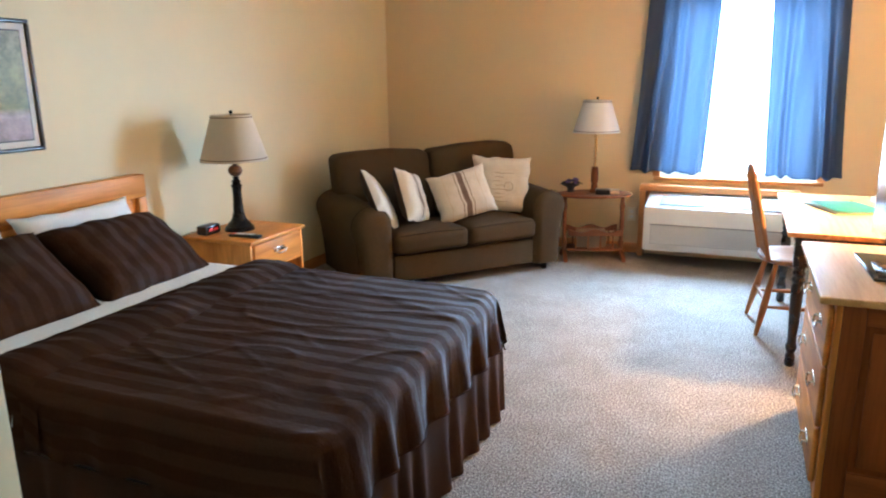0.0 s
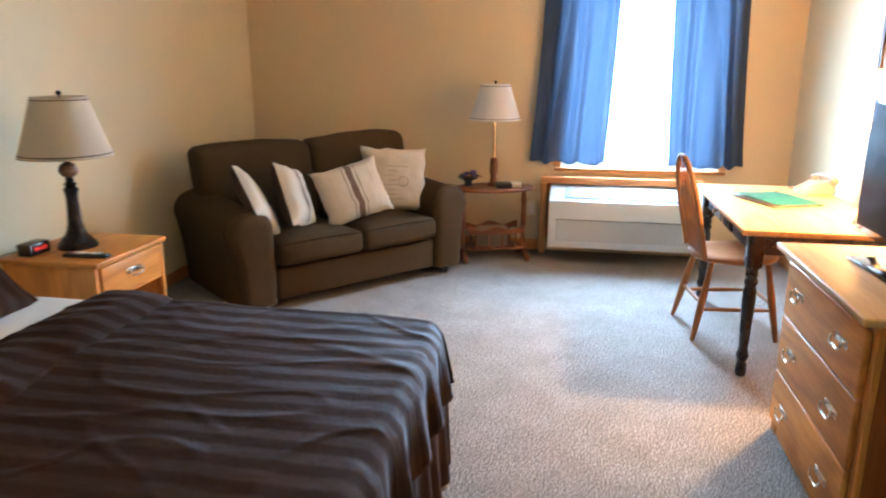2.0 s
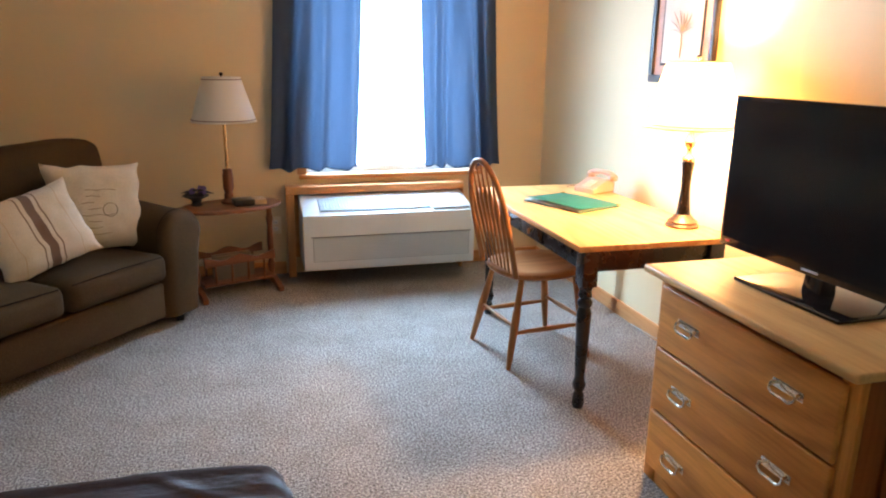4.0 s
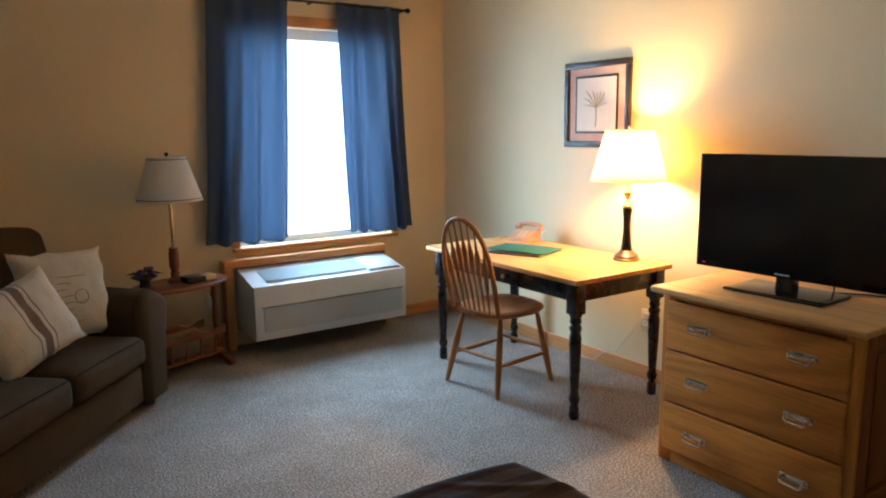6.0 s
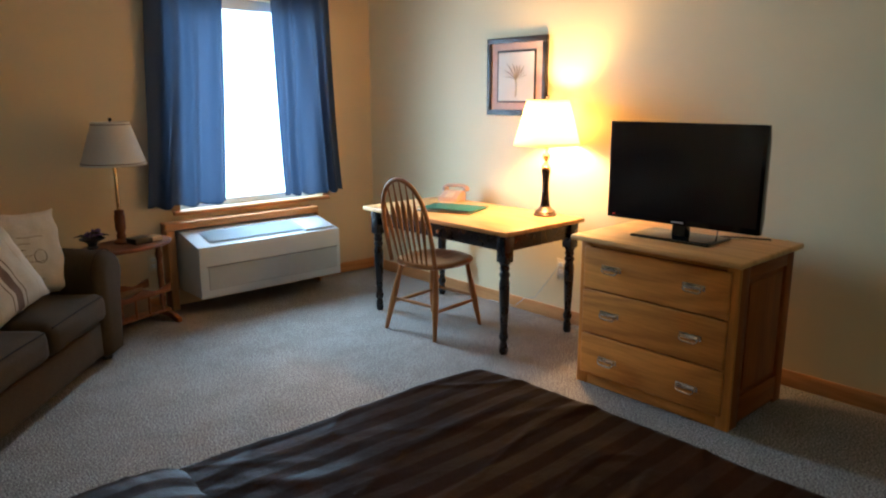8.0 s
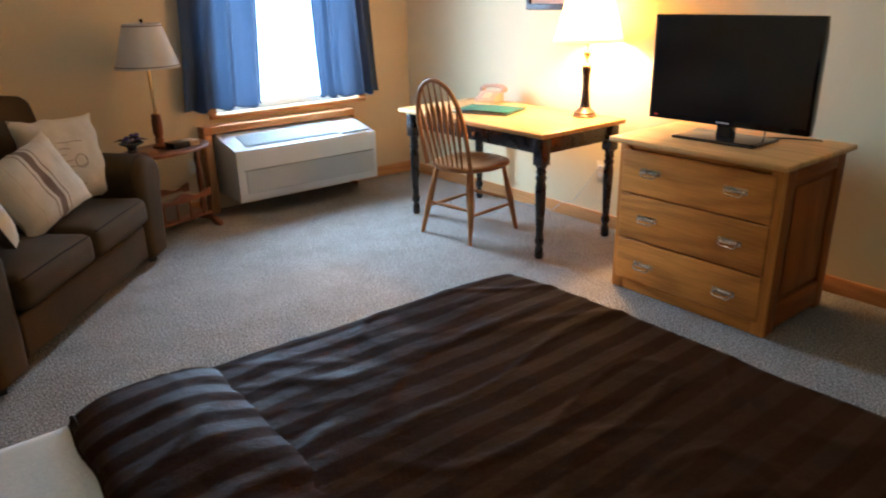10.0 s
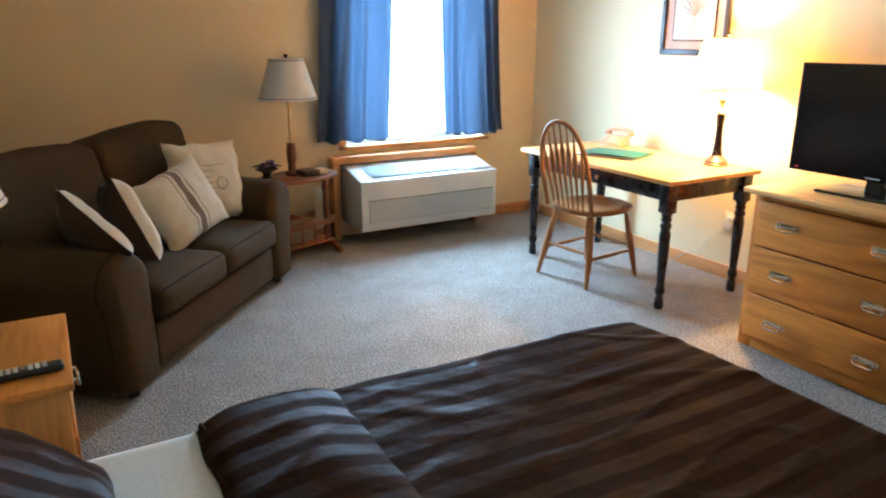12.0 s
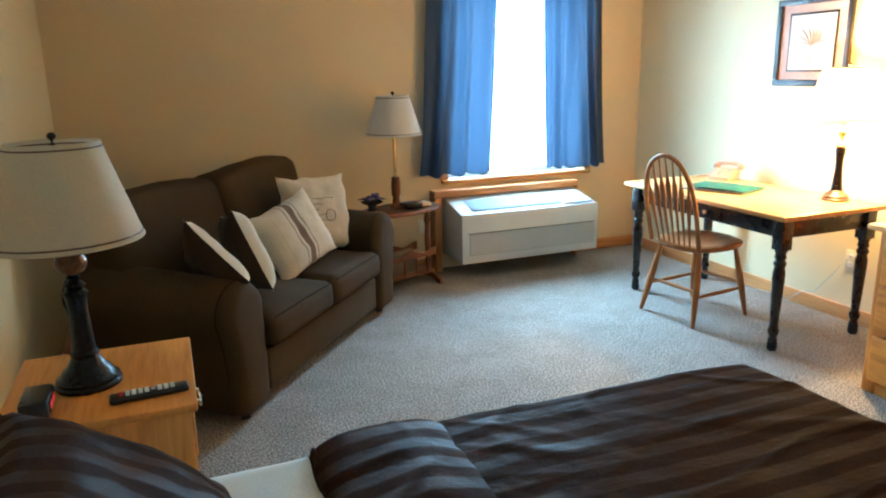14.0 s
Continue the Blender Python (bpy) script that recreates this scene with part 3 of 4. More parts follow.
def cover(name, label, x0, x1, foot_drop, side_drop, lift, material, nu, nv, seed, wrinkle=0.008, head_round=False):
    """A cloth over the bed from x0 to x1 that hangs at both sides, and at the foot."""
    r = 0.055
    length, width = x1 - x0 - r + foot_drop if foot_drop else x1 - x0, BY1 - BY0 - 2 * r + 2 * side_drop

    def f(u, v):
        s, t = u * length, v * width - side_drop
        ox, dx = over(s - (x1 - r - x0), r) if foot_drop else (0, 0)
        wid = BY1 - BY0 - 2 * r
        o1, d1 = over(-t, r)
        o2, d2 = over(t - wid, r)
        d, side = d1 + d2, o2 - o1
        x = x0 + min(s, x1 - r - x0 if foot_drop else length) + ox
        y = BY0 + r + min(max(t, 0), wid) + side
        ex = min(1, max(0, (x - (x1 - 0.26)) / 0.26)) if foot_drop else 0
        ey = min(1, max(0, (abs(y - (BY0 + BY1) / 2) - ((BY1 - BY0) / 2 - 0.26)) / 0.26))
        cx, cy = 0.115 * ex * (math.sqrt(1 - ey * ey / 2) - 1), 0.115 * ey * (math.sqrt(1 - ex * ex / 2) - 1)
        x, y = x + cx, y + (cy if y > (BY0 + BY1) / 2 else -cy)
        drop = (dx ** 3 + d ** 3) ** (1 / 3)
        if dx > 0.03:
            x += 0.016 * math.sin(2 * math.pi * (t / 0.21 + 0.5 * noise.noise((t * 3, 0, seed)))) * min(1, dx / 0.2) + 0.10 * dx
        if d > 0.03:
            sg = 1 if d2 > d1 else -1
            y += sg * (0.010 * math.sin(2 * math.pi * (s / 0.30 + noise.noise((s * 2, 1, seed)))) * min(1, d / 0.2) + 0.05 * d)
        if dx > 0.03 and d > 0.03:
            x += 0.10 * min(dx, d)
            y += (1 if d2 > d1 else -1) * 0.10 * min(dx, d)
        z = BTOP + lift - drop
        ridge = noise.noise((x * 2.2 + seed, y * 2.6, 0)) + 0.5 * noise.noise((x * 6, y * 5 + seed, 3))
        crease = max(0, 1 - abs(noise.noise((x * 1.6 + y * 2.3, y * 3.9 - x * 1.8 + seed, 9)) * 12))
        z += wrinkle * ridge * (1.0 if drop < 0.02 else 0.4) + wrinkle * 0.35 * crease * (drop < 0.02)
        if wrinkle > 0.006:
            # pulled folds that run slantwise over the top
            q = x * 0.55 + y * 0.83 + 0.10 * noise.noise((x * 2.1, y * 2.1, seed + 2))
            w = x * 0.83 - y * 0.55
            pull = max(0, 1 - abs(noise.noise((q * 6.5, w * 1.1, seed + 6))) * 7) * max(0, noise.noise((x * 1.9, y * 1.9, seed + 8)) + 0.25)
            z += 0.0075 * pull * max(0, 1 - drop / 0.05)
        if head_round:
            z -= lift * (1 - max(0, math.sin(math.pi * min(1, max(0, s / length)))) ** 0.45)
            x += 0.03 * noise.noise((y * 2.3, seed, 0)) + 0.012 * noise.noise((y * 7, seed, 4))
            z += 0.010 * noise.noise((x * 9, y * 4, seed))
        return (x, y, max(z, 0.012))
    th = thing(name, pose(0, 0, 0), label, "bedding")
    part("cloth", grid_mesh(nu, nv, f, lambda u, v: (u * length, v * width)), material, th, angle=80)
    part("hem", tube([Vector(f(0.0, i / 90)) + Vector((0, 0, 0.002)) for i in range(91)], 0.004, 6), material, th, "stitched hem")
    if foot_drop:
        part("hem", tube([f(1.0, i / 120) for i in range(121)], 0.004, 6), material, th, "stitched hem")
    return th


cover("bed_sheet", "white cotton sheet turned down on the bed", -2.74, -1.80, 0, 0.16, 0.004, SHEET, 40, 90, 3.0, 0.004)
cover("duvet", "dark brown striped sateen duvet spread over the bed", -2.02, BFX, 0.27, 0.26, 0.024, SATEEN, 170, 190, 12.0, 0.010)
cover("duvet_fold", "folded-back edge of the brown striped duvet", -2.03, -1.68, 0, 0.24, 0.054, SATEEN, 64, 120, 5.0, 0.012, True)


def bed_pillow(name, label, m, w, h, t, material, seed):
    th = thing(name, m, label, "pillow", "pillows on the bed")
    part("case", cushion(w, h, t, 26, 0.5, seed, (w, h)), material, th, angle=80)
    return th


# leaning against the headboard, turned so that they face the foot
bed_pillow("bed_pillow", "white pillow standing against the headboard", pose(-2.665, 1.93, 0.715, -26, 0, 90), 0.68, 0.41, 0.14, SHEET, 1)
bed_pillow("bed_pillow", "white pillow standing against the headboard", pose(-2.665, 2.64, 0.715, -26, 0, 90), 0.68, 0.41, 0.14, SHEET, 2)


def sham_uv(th):
    for o in th.children:
        for loop in o.data.uv_layers[0].data:
            loop.uv = (loop.uv[1], loop.uv[0])
    return th


sham_uv(bed_pillow("bed_pillow", "dark brown striped sham leaning on a white pillow", pose(-2.41, 1.95, 0.69, -52, 0, 90), 0.74, 0.52, 0.19, SATEEN, 3))
sham_uv(bed_pillow("bed_pillow", "dark brown striped sham leaning on a white pillow", pose(-2.42, 2.66, 0.675, -54, 2, 92), 0.73, 0.52, 0.19, SATEEN, 4))


# ---- picture frames ----
def framed(name, m, w, h, border, label, frame_mat):
    """A frame in the x-z plane, facing -y, with its middle at m."""
    th = thing(name, m, label, "picture")
    for x0, z0, x1, z1 in ((-w / 2, h / 2 - border, w / 2, h / 2), (-w / 2, -h / 2, w / 2, -h / 2 + border), (-w / 2, -h / 2 + border + 0.0005, -w / 2 + border, h / 2 - border - 0.0005), (w / 2 - border, -h / 2 + border + 0.0005, w / 2, h / 2 - border - 0.0005)):
        part("frame", rbox(x0, -0.024, z0, x1, 0, z1, 0.005), frame_mat, th)
    return th


pw = framed("framed_print", pose(XW, 2.16, 1.475, 0, 0, 90), 0.95, 0.60, 0.018, "framed meadow print with pale liner above the bed", FRAME_BLACK)
part("liner", rbox(-0.455, -0.014, -0.28, 0.455, -0.004, 0.28, 0.002), MAT_CREAM, pw, "cream liner")
part("inner_frame", rbox(-0.425, -0.017, -0.252, 0.425, -0.0145, 0.252, 0.001), FRAME_BLACK, pw)
pr = part("print", rbox(-0.418, -0.019, -0.245, 0.418, -0.0175, 0.245, 0), MEADOW, pw, "hazy green and lilac print")
pe = framed("framed_drawing", pose(XE, 4.685, 1.568, 0, 0, -90), 0.52, 0.50, 0.036, "black framed flower drawing with pink mat", FRAME_BLACK)
part("mat", rbox(-0.224, -0.012, -0.214, 0.224, -0.004, 0.214, 0), MAT_PINK, pe, "dusty pink mat")
part("inner_frame", rbox(-0.168, -0.016, -0.168, 0.168, -0.0125, 0.168, 0.001), FRAME_BLACK, pe)
part("sheet", rbox(-0.155, -0.018, -0.155, 0.155, -0.0165, 0.155, 0), MAT_CREAM, pe)
rng = random.Random(4)
for i in range(9):
    a = radians(5 + i * 22)
    r = 0.07 + 0.06 * rng.random()
    tip = (0.01 + r * math.cos(a), -0.0195, 0.0 + r * math.sin(a))
    part("petal", tube([(0.0, -0.0195, -0.02), ((tip[0]) * 0.6 + 0.01, -0.0195, tip[2] * 0.5), tip], [0.001, 0.005, 0.0007], 6, flat=0.2), INK_FAINT, pe)
part("stem", tube([(0, -0.0195, -0.02), (0.006, -0.0195, -0.07), (0.0, -0.0195, -0.13)], 0.003, 6, flat=0.3), INK_FAINT, pe)


# ---- pulls ----
def bail_pull(parent, m, w=0.085, material=PEWTER):
    """A bail handle in the x-z plane, facing -y."""
    plate = part("handle", rbox(-w / 2 - 0.012, -0.003, -0.011, w / 2 + 0.012, 0, 0.015, 0.002), material, parent, "aged brass bail handle", m=m)
    for x in (-w / 2, w / 2):
        part("post", tube([(x, -0.003, 0.004), (x, -0.017, 0.004)], [0.006, 0.0045], 8), material, plate)
    part("bail", tube([(-w / 2, -0.017, 0.004), (-w / 2, -0.020, -0.010), (-w / 2 + 0.012, -0.022, -0.019), (w / 2 - 0.012, -0.022, -0.019), (w / 2, -0.020, -0.010), (w / 2, -0.017, 0.004)], 0.0042, 8), material, plate)
    return plate


# ---- nightstand ----
NX0, NX1, NY0, NY1, NZ = -2.76, -2.265, 3.365, 3.91, 0.598
ns = thing("nightstand", pose(0, 0, 0), "oak nightstand with one drawer beside the bed", "nightstand")
part("top", rbox(NX0, NY0, NZ - 0.024, NX1, NY1, NZ, 0.006), OAK[1], ns)
for y in (NY0 + 0.012, NY1 - 0.032):
    part("side_panel", rbox(NX0 + 0.01, y, 0.0, NX1 - 0.02, y + 0.02, NZ - 0.025, 0.003), OAK[2], ns)
part("back_panel", rbox(NX0 + 0.012, NY0 + 0.033, 0.05, NX0 + 0.022, NY1 - 0.033, NZ - 0.026, 0), OAK[2], ns)
part("shelf", rbox(NX0 + 0.024, NY0 + 0.033, 0.09, NX1 - 0.03, NY1 - 0.033, 0.11, 0.002), OAK[1], ns)
part("drawer_rail", rbox(NX0 + 0.024, NY0 + 0.033, 0.395, NX1 - 0.025, NY1 - 0.033, 0.413, 0.002), OAK[1], ns)
dr = part("drawer", rbox(NX0 + 0.1, NY0 + 0.045, 0.418, NX1 - 0.012, NY1 - 0.045, NZ - 0.032, 0.006), OAK[1], ns)
bail_pull(dr, pose(NX1 - 0.012, (NY0 + NY1) / 2, 0.50, 0, 0, 90))


# ---- table lamps ----
def lamp_shade(th, r0, r1, z0, z1, material, rim):
    sh = part("shade", lathe_open([(r0, z0), (r0 + (r1 - r0) * 0.5, (z0 + z1) / 2), (r1, z1)]), material, th, "empire lamp shade")
    for k, name, size, mat in ((0.0, "rim", 0.0030, material), (1.0, "rim", 0.0030, material), (0.045, "trim_band", 0.0026, rim), (0.955, "trim_band", 0.0026, rim)):
        r, z = r0 + (r1 - r0) * k, z0 + (z1 - z0) * k
        part(name, tube([(r * math.cos(2 * math.pi * i / 40), r * math.sin(2 * math.pi * i / 40), z) for i in range(41)], size, 6), mat, sh)
    part("spider", tube([(-r1, 0, z1 - 0.012), (r1, 0, z1 - 0.012)], 0.002, 6), BRASS, sh)
    part("finial", lathe([(0.003, z1 - 0.012), (0.003, z1 + 0.006), (0.010, z1 + 0.012), (0.012, z1 + 0.02), (0.006, z1 + 0.027), (0, z1 + 0.028)], 12), BRONZE, sh)
    return sh


def lathe_open(profile, seg=48):
    """A turned sheet with an inner and an outer face, open at both ends."""
    bm = bmesh.new()
    rings = [[bm.verts.new((r * math.cos(2 * math.pi * i / seg), r * math.sin(2 * math.pi * i / seg), z)) for i in range(seg)] for r, z in profile]
    for a, b in zip(rings, rings[1:]):
        for i in range(seg):
            j = (i + 1) % seg
            bm.faces.new((a[i], a[j], b[j], b[i]))
    return bm


NLX, NLY = -2.55, 3.63
nl = thing("table_lamp", pose(NLX, NLY, NZ), "dark bronze table lamp with linen shade on the nightstand", "lamp")
part("base", lathe([(0.088, 0), (0.090, 0.010), (0.083, 0.017), (0.085, 0.024), (0.072, 0.032), (0.066, 0.046), (0.052, 0.058), (0.043, 0.075), (0.037, 0.09), (0.040, 0.098), (0.033, 0.106)], 32), BRONZE, nl, "stepped dark bronze foot")
part("column", lathe([(0.033, 0.106), (0.030, 0.15), (0.026, 0.22), (0.028, 0.255), (0.034, 0.275), (0.022, 0.287), (0.029, 0.298), (0.016, 0.312), (0.019, 0.322), (0.012, 0.33)], 24), BRONZE, nl)
part("ball", lathe([(0.012, 0.328), (0.030, 0.337), (0.041, 0.354), (0.042, 0.368), (0.033, 0.388), (0.013, 0.398)], 24), AGED, nl, "mottled copper-brown ball")
part("neck", lathe([(0.012, 0.398), (0.014, 0.404), (0.034, 0.412), (0.036, 0.418), (0.012, 0.424), (0.008, 0.44), (0.008, 0.69)], 20), BRONZE, nl)
lamp_shade(nl, 0.198, 0.116, 0.428, 0.692, SHADE_DARK, COPPER_RIM)

dl = thing("table_lamp", pose(1.09, 4.25, 0.726), "lit table lamp with cream shade on the desk", "lamp")
part("base", lathe([(0.070, 0), (0.072, 0.008), (0.062, 0.018), (0.064, 0.026), (0.046, 0.04), (0.032, 0.055)], 32), BRONZE_FOOT, dl, "antique bronze foot")
part("column", lathe([(0.031, 0.055), (0.026, 0.09), (0.020, 0.17), (0.022, 0.23), (0.028, 0.275), (0.026, 0.285)], 24), BRONZE, dl)
part("collar", lathe([(0.026, 0.285), (0.028, 0.298), (0.012, 0.315), (0.010, 0.335), (0.022, 0.352), (0.024, 0.368), (0.010, 0.39), (0.012, 0.41), (0.008, 0.43), (0.006, 0.46)], 20), BRASS, dl, "brass collar")
lamp_shade(dl, 0.200, 0.125, 0.430, 0.695, SHADE_LIT, IVORY)
part("bulb_socket", lathe([(0.012, 0.455), (0.014, 0.49), (0.012, 0.495)], 14), BRASS, dl)

# ---- clock and remote on the nightstand ----
ck = thing("alarm_clock", pose(-2.66, 3.48, NZ, 0, 0, 90), "small black alarm clock with red digits", "clock")
part("case", rbox(-0.065, -0.035, 0, 0.065, 0.035, 0.055, 0.008), PLASTIC_BLACK, ck)
part("display", rbox(-0.05, -0.0365, 0.014, 0.05, -0.0348, 0.044, 0.001), GLOSS_BLACK, ck, "dark display window")
for x in (-0.03, -0.012, 0.012, 0.03):
    part("digit", rbox(x - 0.005, -0.0378, 0.02, x + 0.005, -0.0368, 0.038, 0), LED, ck, "red digit")
part("cord", tube([(-0.03, 0.035, 0.02), (-0.09, 0.07, 0.015), (-0.16, 0.075, 0.004), (-0.2, 0.02, -0.06), (-0.2, 0.0, -0.2)], 0.0025, 6), PLASTIC_BLACK, ck)


def remote(m, label):
    th = thing("remote_control", m, label, "remote")
    part("case", rbox(-0.108, -0.024, 0, 0.098, 0.024, 0.018, 0.008, 3), PLASTIC_BLACK, th)
    for i in range(9):
        for j in range(3):
            if i == 3 and j != 1:
                continue
            part("button", rbox(-0.07 + i * 0.0165, -0.016 + j * 0.0115, 0.0175, -0.059 + i * 0.0165, -0.008 + j * 0.0115, 0.0205, 0.001), PAPER if i in (1, 2, 4, 5, 6) else GREY_PRINT if i < 8 else RED_LED, th)
    return th


remote(pose(-2.39, 3.47, NZ + 0.001, 0, 0, 184), "black remote control with grey buttons on the nightstand")


# ---- sofa, standing across the corner ----
SOFA_POSE = pose(-1.575, 4.974, 0, 0, 0, 50)
sofa = thing("loveseat", SOFA_POSE @ Matrix.Diagonal((1.07, 1, 1, 1)), "brown upholstered two-seat sofa with rolled arms", "sofa")


def arm_section(lift, inset):
    """The rolled arm's outline, drawn in by inset, as points (out from the middle, up)."""
    pts = [(0.555 + inset, 0.06), (0.555 + inset, 0.25), (0.555 + inset, 0.42 + lift * 0.7)]
    for i in range(13):
        a = radians(184 - i * 17.5)
        pts.append((0.694 + (0.139 - inset) * math.cos(a), 0.480 + lift + (0.134 - inset) * math.sin(a)))
    return pts + [(0.800 - inset, 0.34 + lift * 0.5), (0.785 - inset, 0.20), (0.778 - inset, 0.06)]


def arm_mesh(s):
    """A stuffed arm with a soft front, that rises a little to the back."""
    bm = bmesh.new()
    rings = []
    r = 0.062
    for k in range(6):
        a = math.pi / 2 * k / 5
        rings.append((-0.035 + r * (1 - math.sin(a)), r * (1 - math.cos(a))))
    rings = rings[::-1] + [(0.06 + 0.74 * k / 10, 0.0) for k in range(11)]
    made = []
    for y, inset in rings:
        lift = 0.012 + 0.035 * max(0, y) / 0.8
        ring = []
        for x, z in arm_section(lift, inset):
            n1 = 0.007 * noise.noise((x * 6 + s, y * 4, z * 6))
            ring.append(bm.verts.new((s * (x + n1), y, z + (n1 if z > 0.1 else 0))))
        made.append(ring)
    n = len(made[0])
    for a, b in zip(made, made[1:]):
        for i in range(n):
            bm.faces.new((a[i], a[(i + 1) % n], b[(i + 1) % n], b[i]))
    bm.faces.new(made[0])
    bm.faces.new(made[-1][::-1])
    bmesh.ops.recalc_face_normals(bm, faces=bm.faces)
    return bm


for s in (-1, 1):
    arm = part("arm", arm_mesh(s), SOFA, sofa, "rolled arm", 50)
    part("piping", tube([(s * (x + 0.001), 0.020, z + 0.001) for x, z in arm_section(0.013, -0.001)[1:-1]], 0.0022, 6), SOFA_DARK, arm, "dark seam along the arm front")
part("base_rail", rbox(-0.552, -0.012, 0.07, 0.552, 0.10, 0.262, 0.015, 3), SOFA, sofa, "front rail")
part("seat_deck", rbox(-0.552, 0.102, 0.07, 0.552, 0.78, 0.25, 0.01), SOFA, sofa)
part("back_frame", rbox(-0.70, 0.70, 0.07, 0.70, 0.86, 0.80, 0.04, 3), SOFA, sofa)


def box_cushion(x0, x1, y0, y1, z0, z1, crown, lean=0.0, hump=0.0, n=16, soft=0.62, rise=0.0):
    """A stuffed cushion with rounded sides and a crowned face."""
    bm = bmesh.new()
    bmesh.ops.create_cube(bm, size=2)
    bmesh.ops.subdivide_edges(bm, edges=bm.edges, cuts=n, use_grid_fill=True)
    cx, cy, cz, hx, hy, hz = (x0 + x1) / 2, (y0 + y1) / 2, (z0 + z1) / 2, (x1 - x0) / 2, (y1 - y0) / 2, (z1 - z0) / 2
    r = min(hx, hy, hz) * soft
    for v in bm.verts:
        p = Vector((v.co.x * hx, v.co.y * hy, v.co.z * hz))
        q = Vector((max(-hx + r, min(hx - r, p.x)), max(-hy + r, min(hy - r, p.y)), max(-hz + r, min(hz - r, p.z))))
        d = p - q
        if d.length > 1e-6:
            p = q + d.normalized() * r
        a, b, c = p.x / hx, p.y / hy, p.z / hz
        p.z += crown * (1 - a * a) * (1 - b * b) * (1 if c > 0 else 0.2) + hump * (1 - a * a) * max(0, c)
        p.y -= lean * 0 + 0.35 * crown * (1 - a * a) * (1 - c * c) * (1 if b < 0 else 0)
        p.z += rise * max(0, a * 0.5 + 0.5) ** 1.5 * max(0, c)
        p += Vector((0, 0, 0.006 * noise.noise((p.x * 5 + x0, p.y * 5, p.z * 5))))
        v.co = p + Vector((cx, cy + lean * (c * 0.5 + 0.5), cz))
    return bm


for s in (-1, 1):
    a, b = (-0.553, -0.003) if s < 0 else (0.003, 0.553)
    c = part("seat_cushion", box_cushion(a, b, -0.055, 0.60, 0.274, 0.425, 0.03), SOFA, sofa, "seat cushion", 60)
    part("piping", tube([(a + 0.03, -0.044, 0.413), ((a + b) / 2, -0.052, 0.422), (b - 0.03, -0.044, 0.413)], 0.0035, 6), SOFA_DARK, c)
    a, b = (-0.74, -0.002) if s < 0 else (0.002, 0.74)
    part("back_cushion", box_cushion(a, b, 0.46, 0.68, 0.40, 0.925, 0.025, 0.13, 0.004, soft=0.5, rise=0.0 if s < 0 else 0.03), SOFA, sofa, "back cushion", 60)
for x in (-0.70, 0.66):
    for y in (0.01, 0.74):
        part("foot", lathe([(0.026, 0), (0.036, 0.075)], 4, x + 0.02, y + 0.03), PLASTIC_BLACK, sofa, "black tapered foot")


def throw_pillow(local, w, h, t, front, back, label, seed):
    th = thing("throw_pillow", SOFA_POSE @ local, label, "cushion", "throw pillows on the sofa")
    bm = cushion(w, h, t, 20, 0.5, seed)
    back_bm = bm.copy()
    for b, keep in ((bm, -1), (back_bm, 1)):
        bmesh.ops.delete(b, geom=[f for f in b.faces if f.calc_center_median().y * keep < 0], context="FACES")
    part("front_panel", bm, front, th, angle=80)
    part("back_panel", back_bm, back, th, "plain back", 80)
    return th


throw_pillow(pose(-0.60, 0.21, 0.625, -36, 38, 40), 0.40, 0.39, 0.12, LINEN, LINEN_BROWN, "cream linen pillow with brown back leaning on the arm", 1)
throw_pillow(pose(-0.335, 0.235, 0.635, -20, 14, 44), 0.42, 0.41, 0.14, STRIPED_LINEN, LINEN_BROWN, "cream pillow with brown stripe and brown back", 2)
throw_pillow(pose(0.085, 0.22, 0.622, -24, -12, -8), 0.48, 0.39, 0.14, STRIPED_LINEN, STRIPED_LINEN, "cream linen pillow with brown stripes", 3)
p4 = throw_pillow(pose(0.48, 0.30, 0.655, -14, 4, -24), 0.48, 0.46, 0.14, LINEN, LINEN, "cream linen pillow with faint printed script", 4)
rng = random.Random(9)
for i in range(8):
    zz = -0.14 + i * 0.032
    x0 = -0.10 + 0.05 * rng.random()
    part("print_line", tube([(x0 + k * 0.03, -0.071 + 0.0 + 3.2 * ((x0 + k * 0.03) ** 4 + zz ** 4), zz + 0.003 * math.sin(k * 2.1 + i)) for k in range(3 + rng.randrange(4))], 0.0016, 5), INK, p4, "faint brown script line")
part("print_mark", tube([(0.05 + 0.035 * math.cos(k * 0.5), -0.0715, -0.02 + 0.035 * math.sin(k * 0.5)) for k in range(14)], 0.002, 5), INK, p4, "round brown stamp")


# ---- magazine table with its lamp ----
mt = thing("magazine_table", pose(-0.84, 5.985, 0, 0, 0, 20), "small reddish wooden side table with magazine rack", "side table")
part("top", lathe([(0.30, 0.532), (0.308, 0.538), (0.308, 0.548), (0.30, 0.553)], 40, squash=0.62), REDWOOD[0], mt, "oval top")
for s in (-1, 1):
    x = s * 0.235
    part("end_post", lathe([(0.016, 0.06), (0.018, 0.10), (0.024, 0.14), (0.016, 0.17), (0.02, 0.30), (0.016, 0.40), (0.024, 0.44), (0.017, 0.47), (0.017, 0.532)], 16, x, 0), REDWOOD[2], mt)
    foot = [(-0.15, 0.0), (-0.115, 0.0), (-0.06, 0.03), (0.06, 0.03), (0.115, 0.0), (0.15, 0.0), (0.15, 0.03), (0.10, 0.055), (0.04, 0.075), (-0.04, 0.075), (-0.10, 0.055), (-0.15, 0.03)]
    part("foot", prism(foot, 0, x - 0.017, x + 0.017, 0.005), REDWOOD[1], mt)
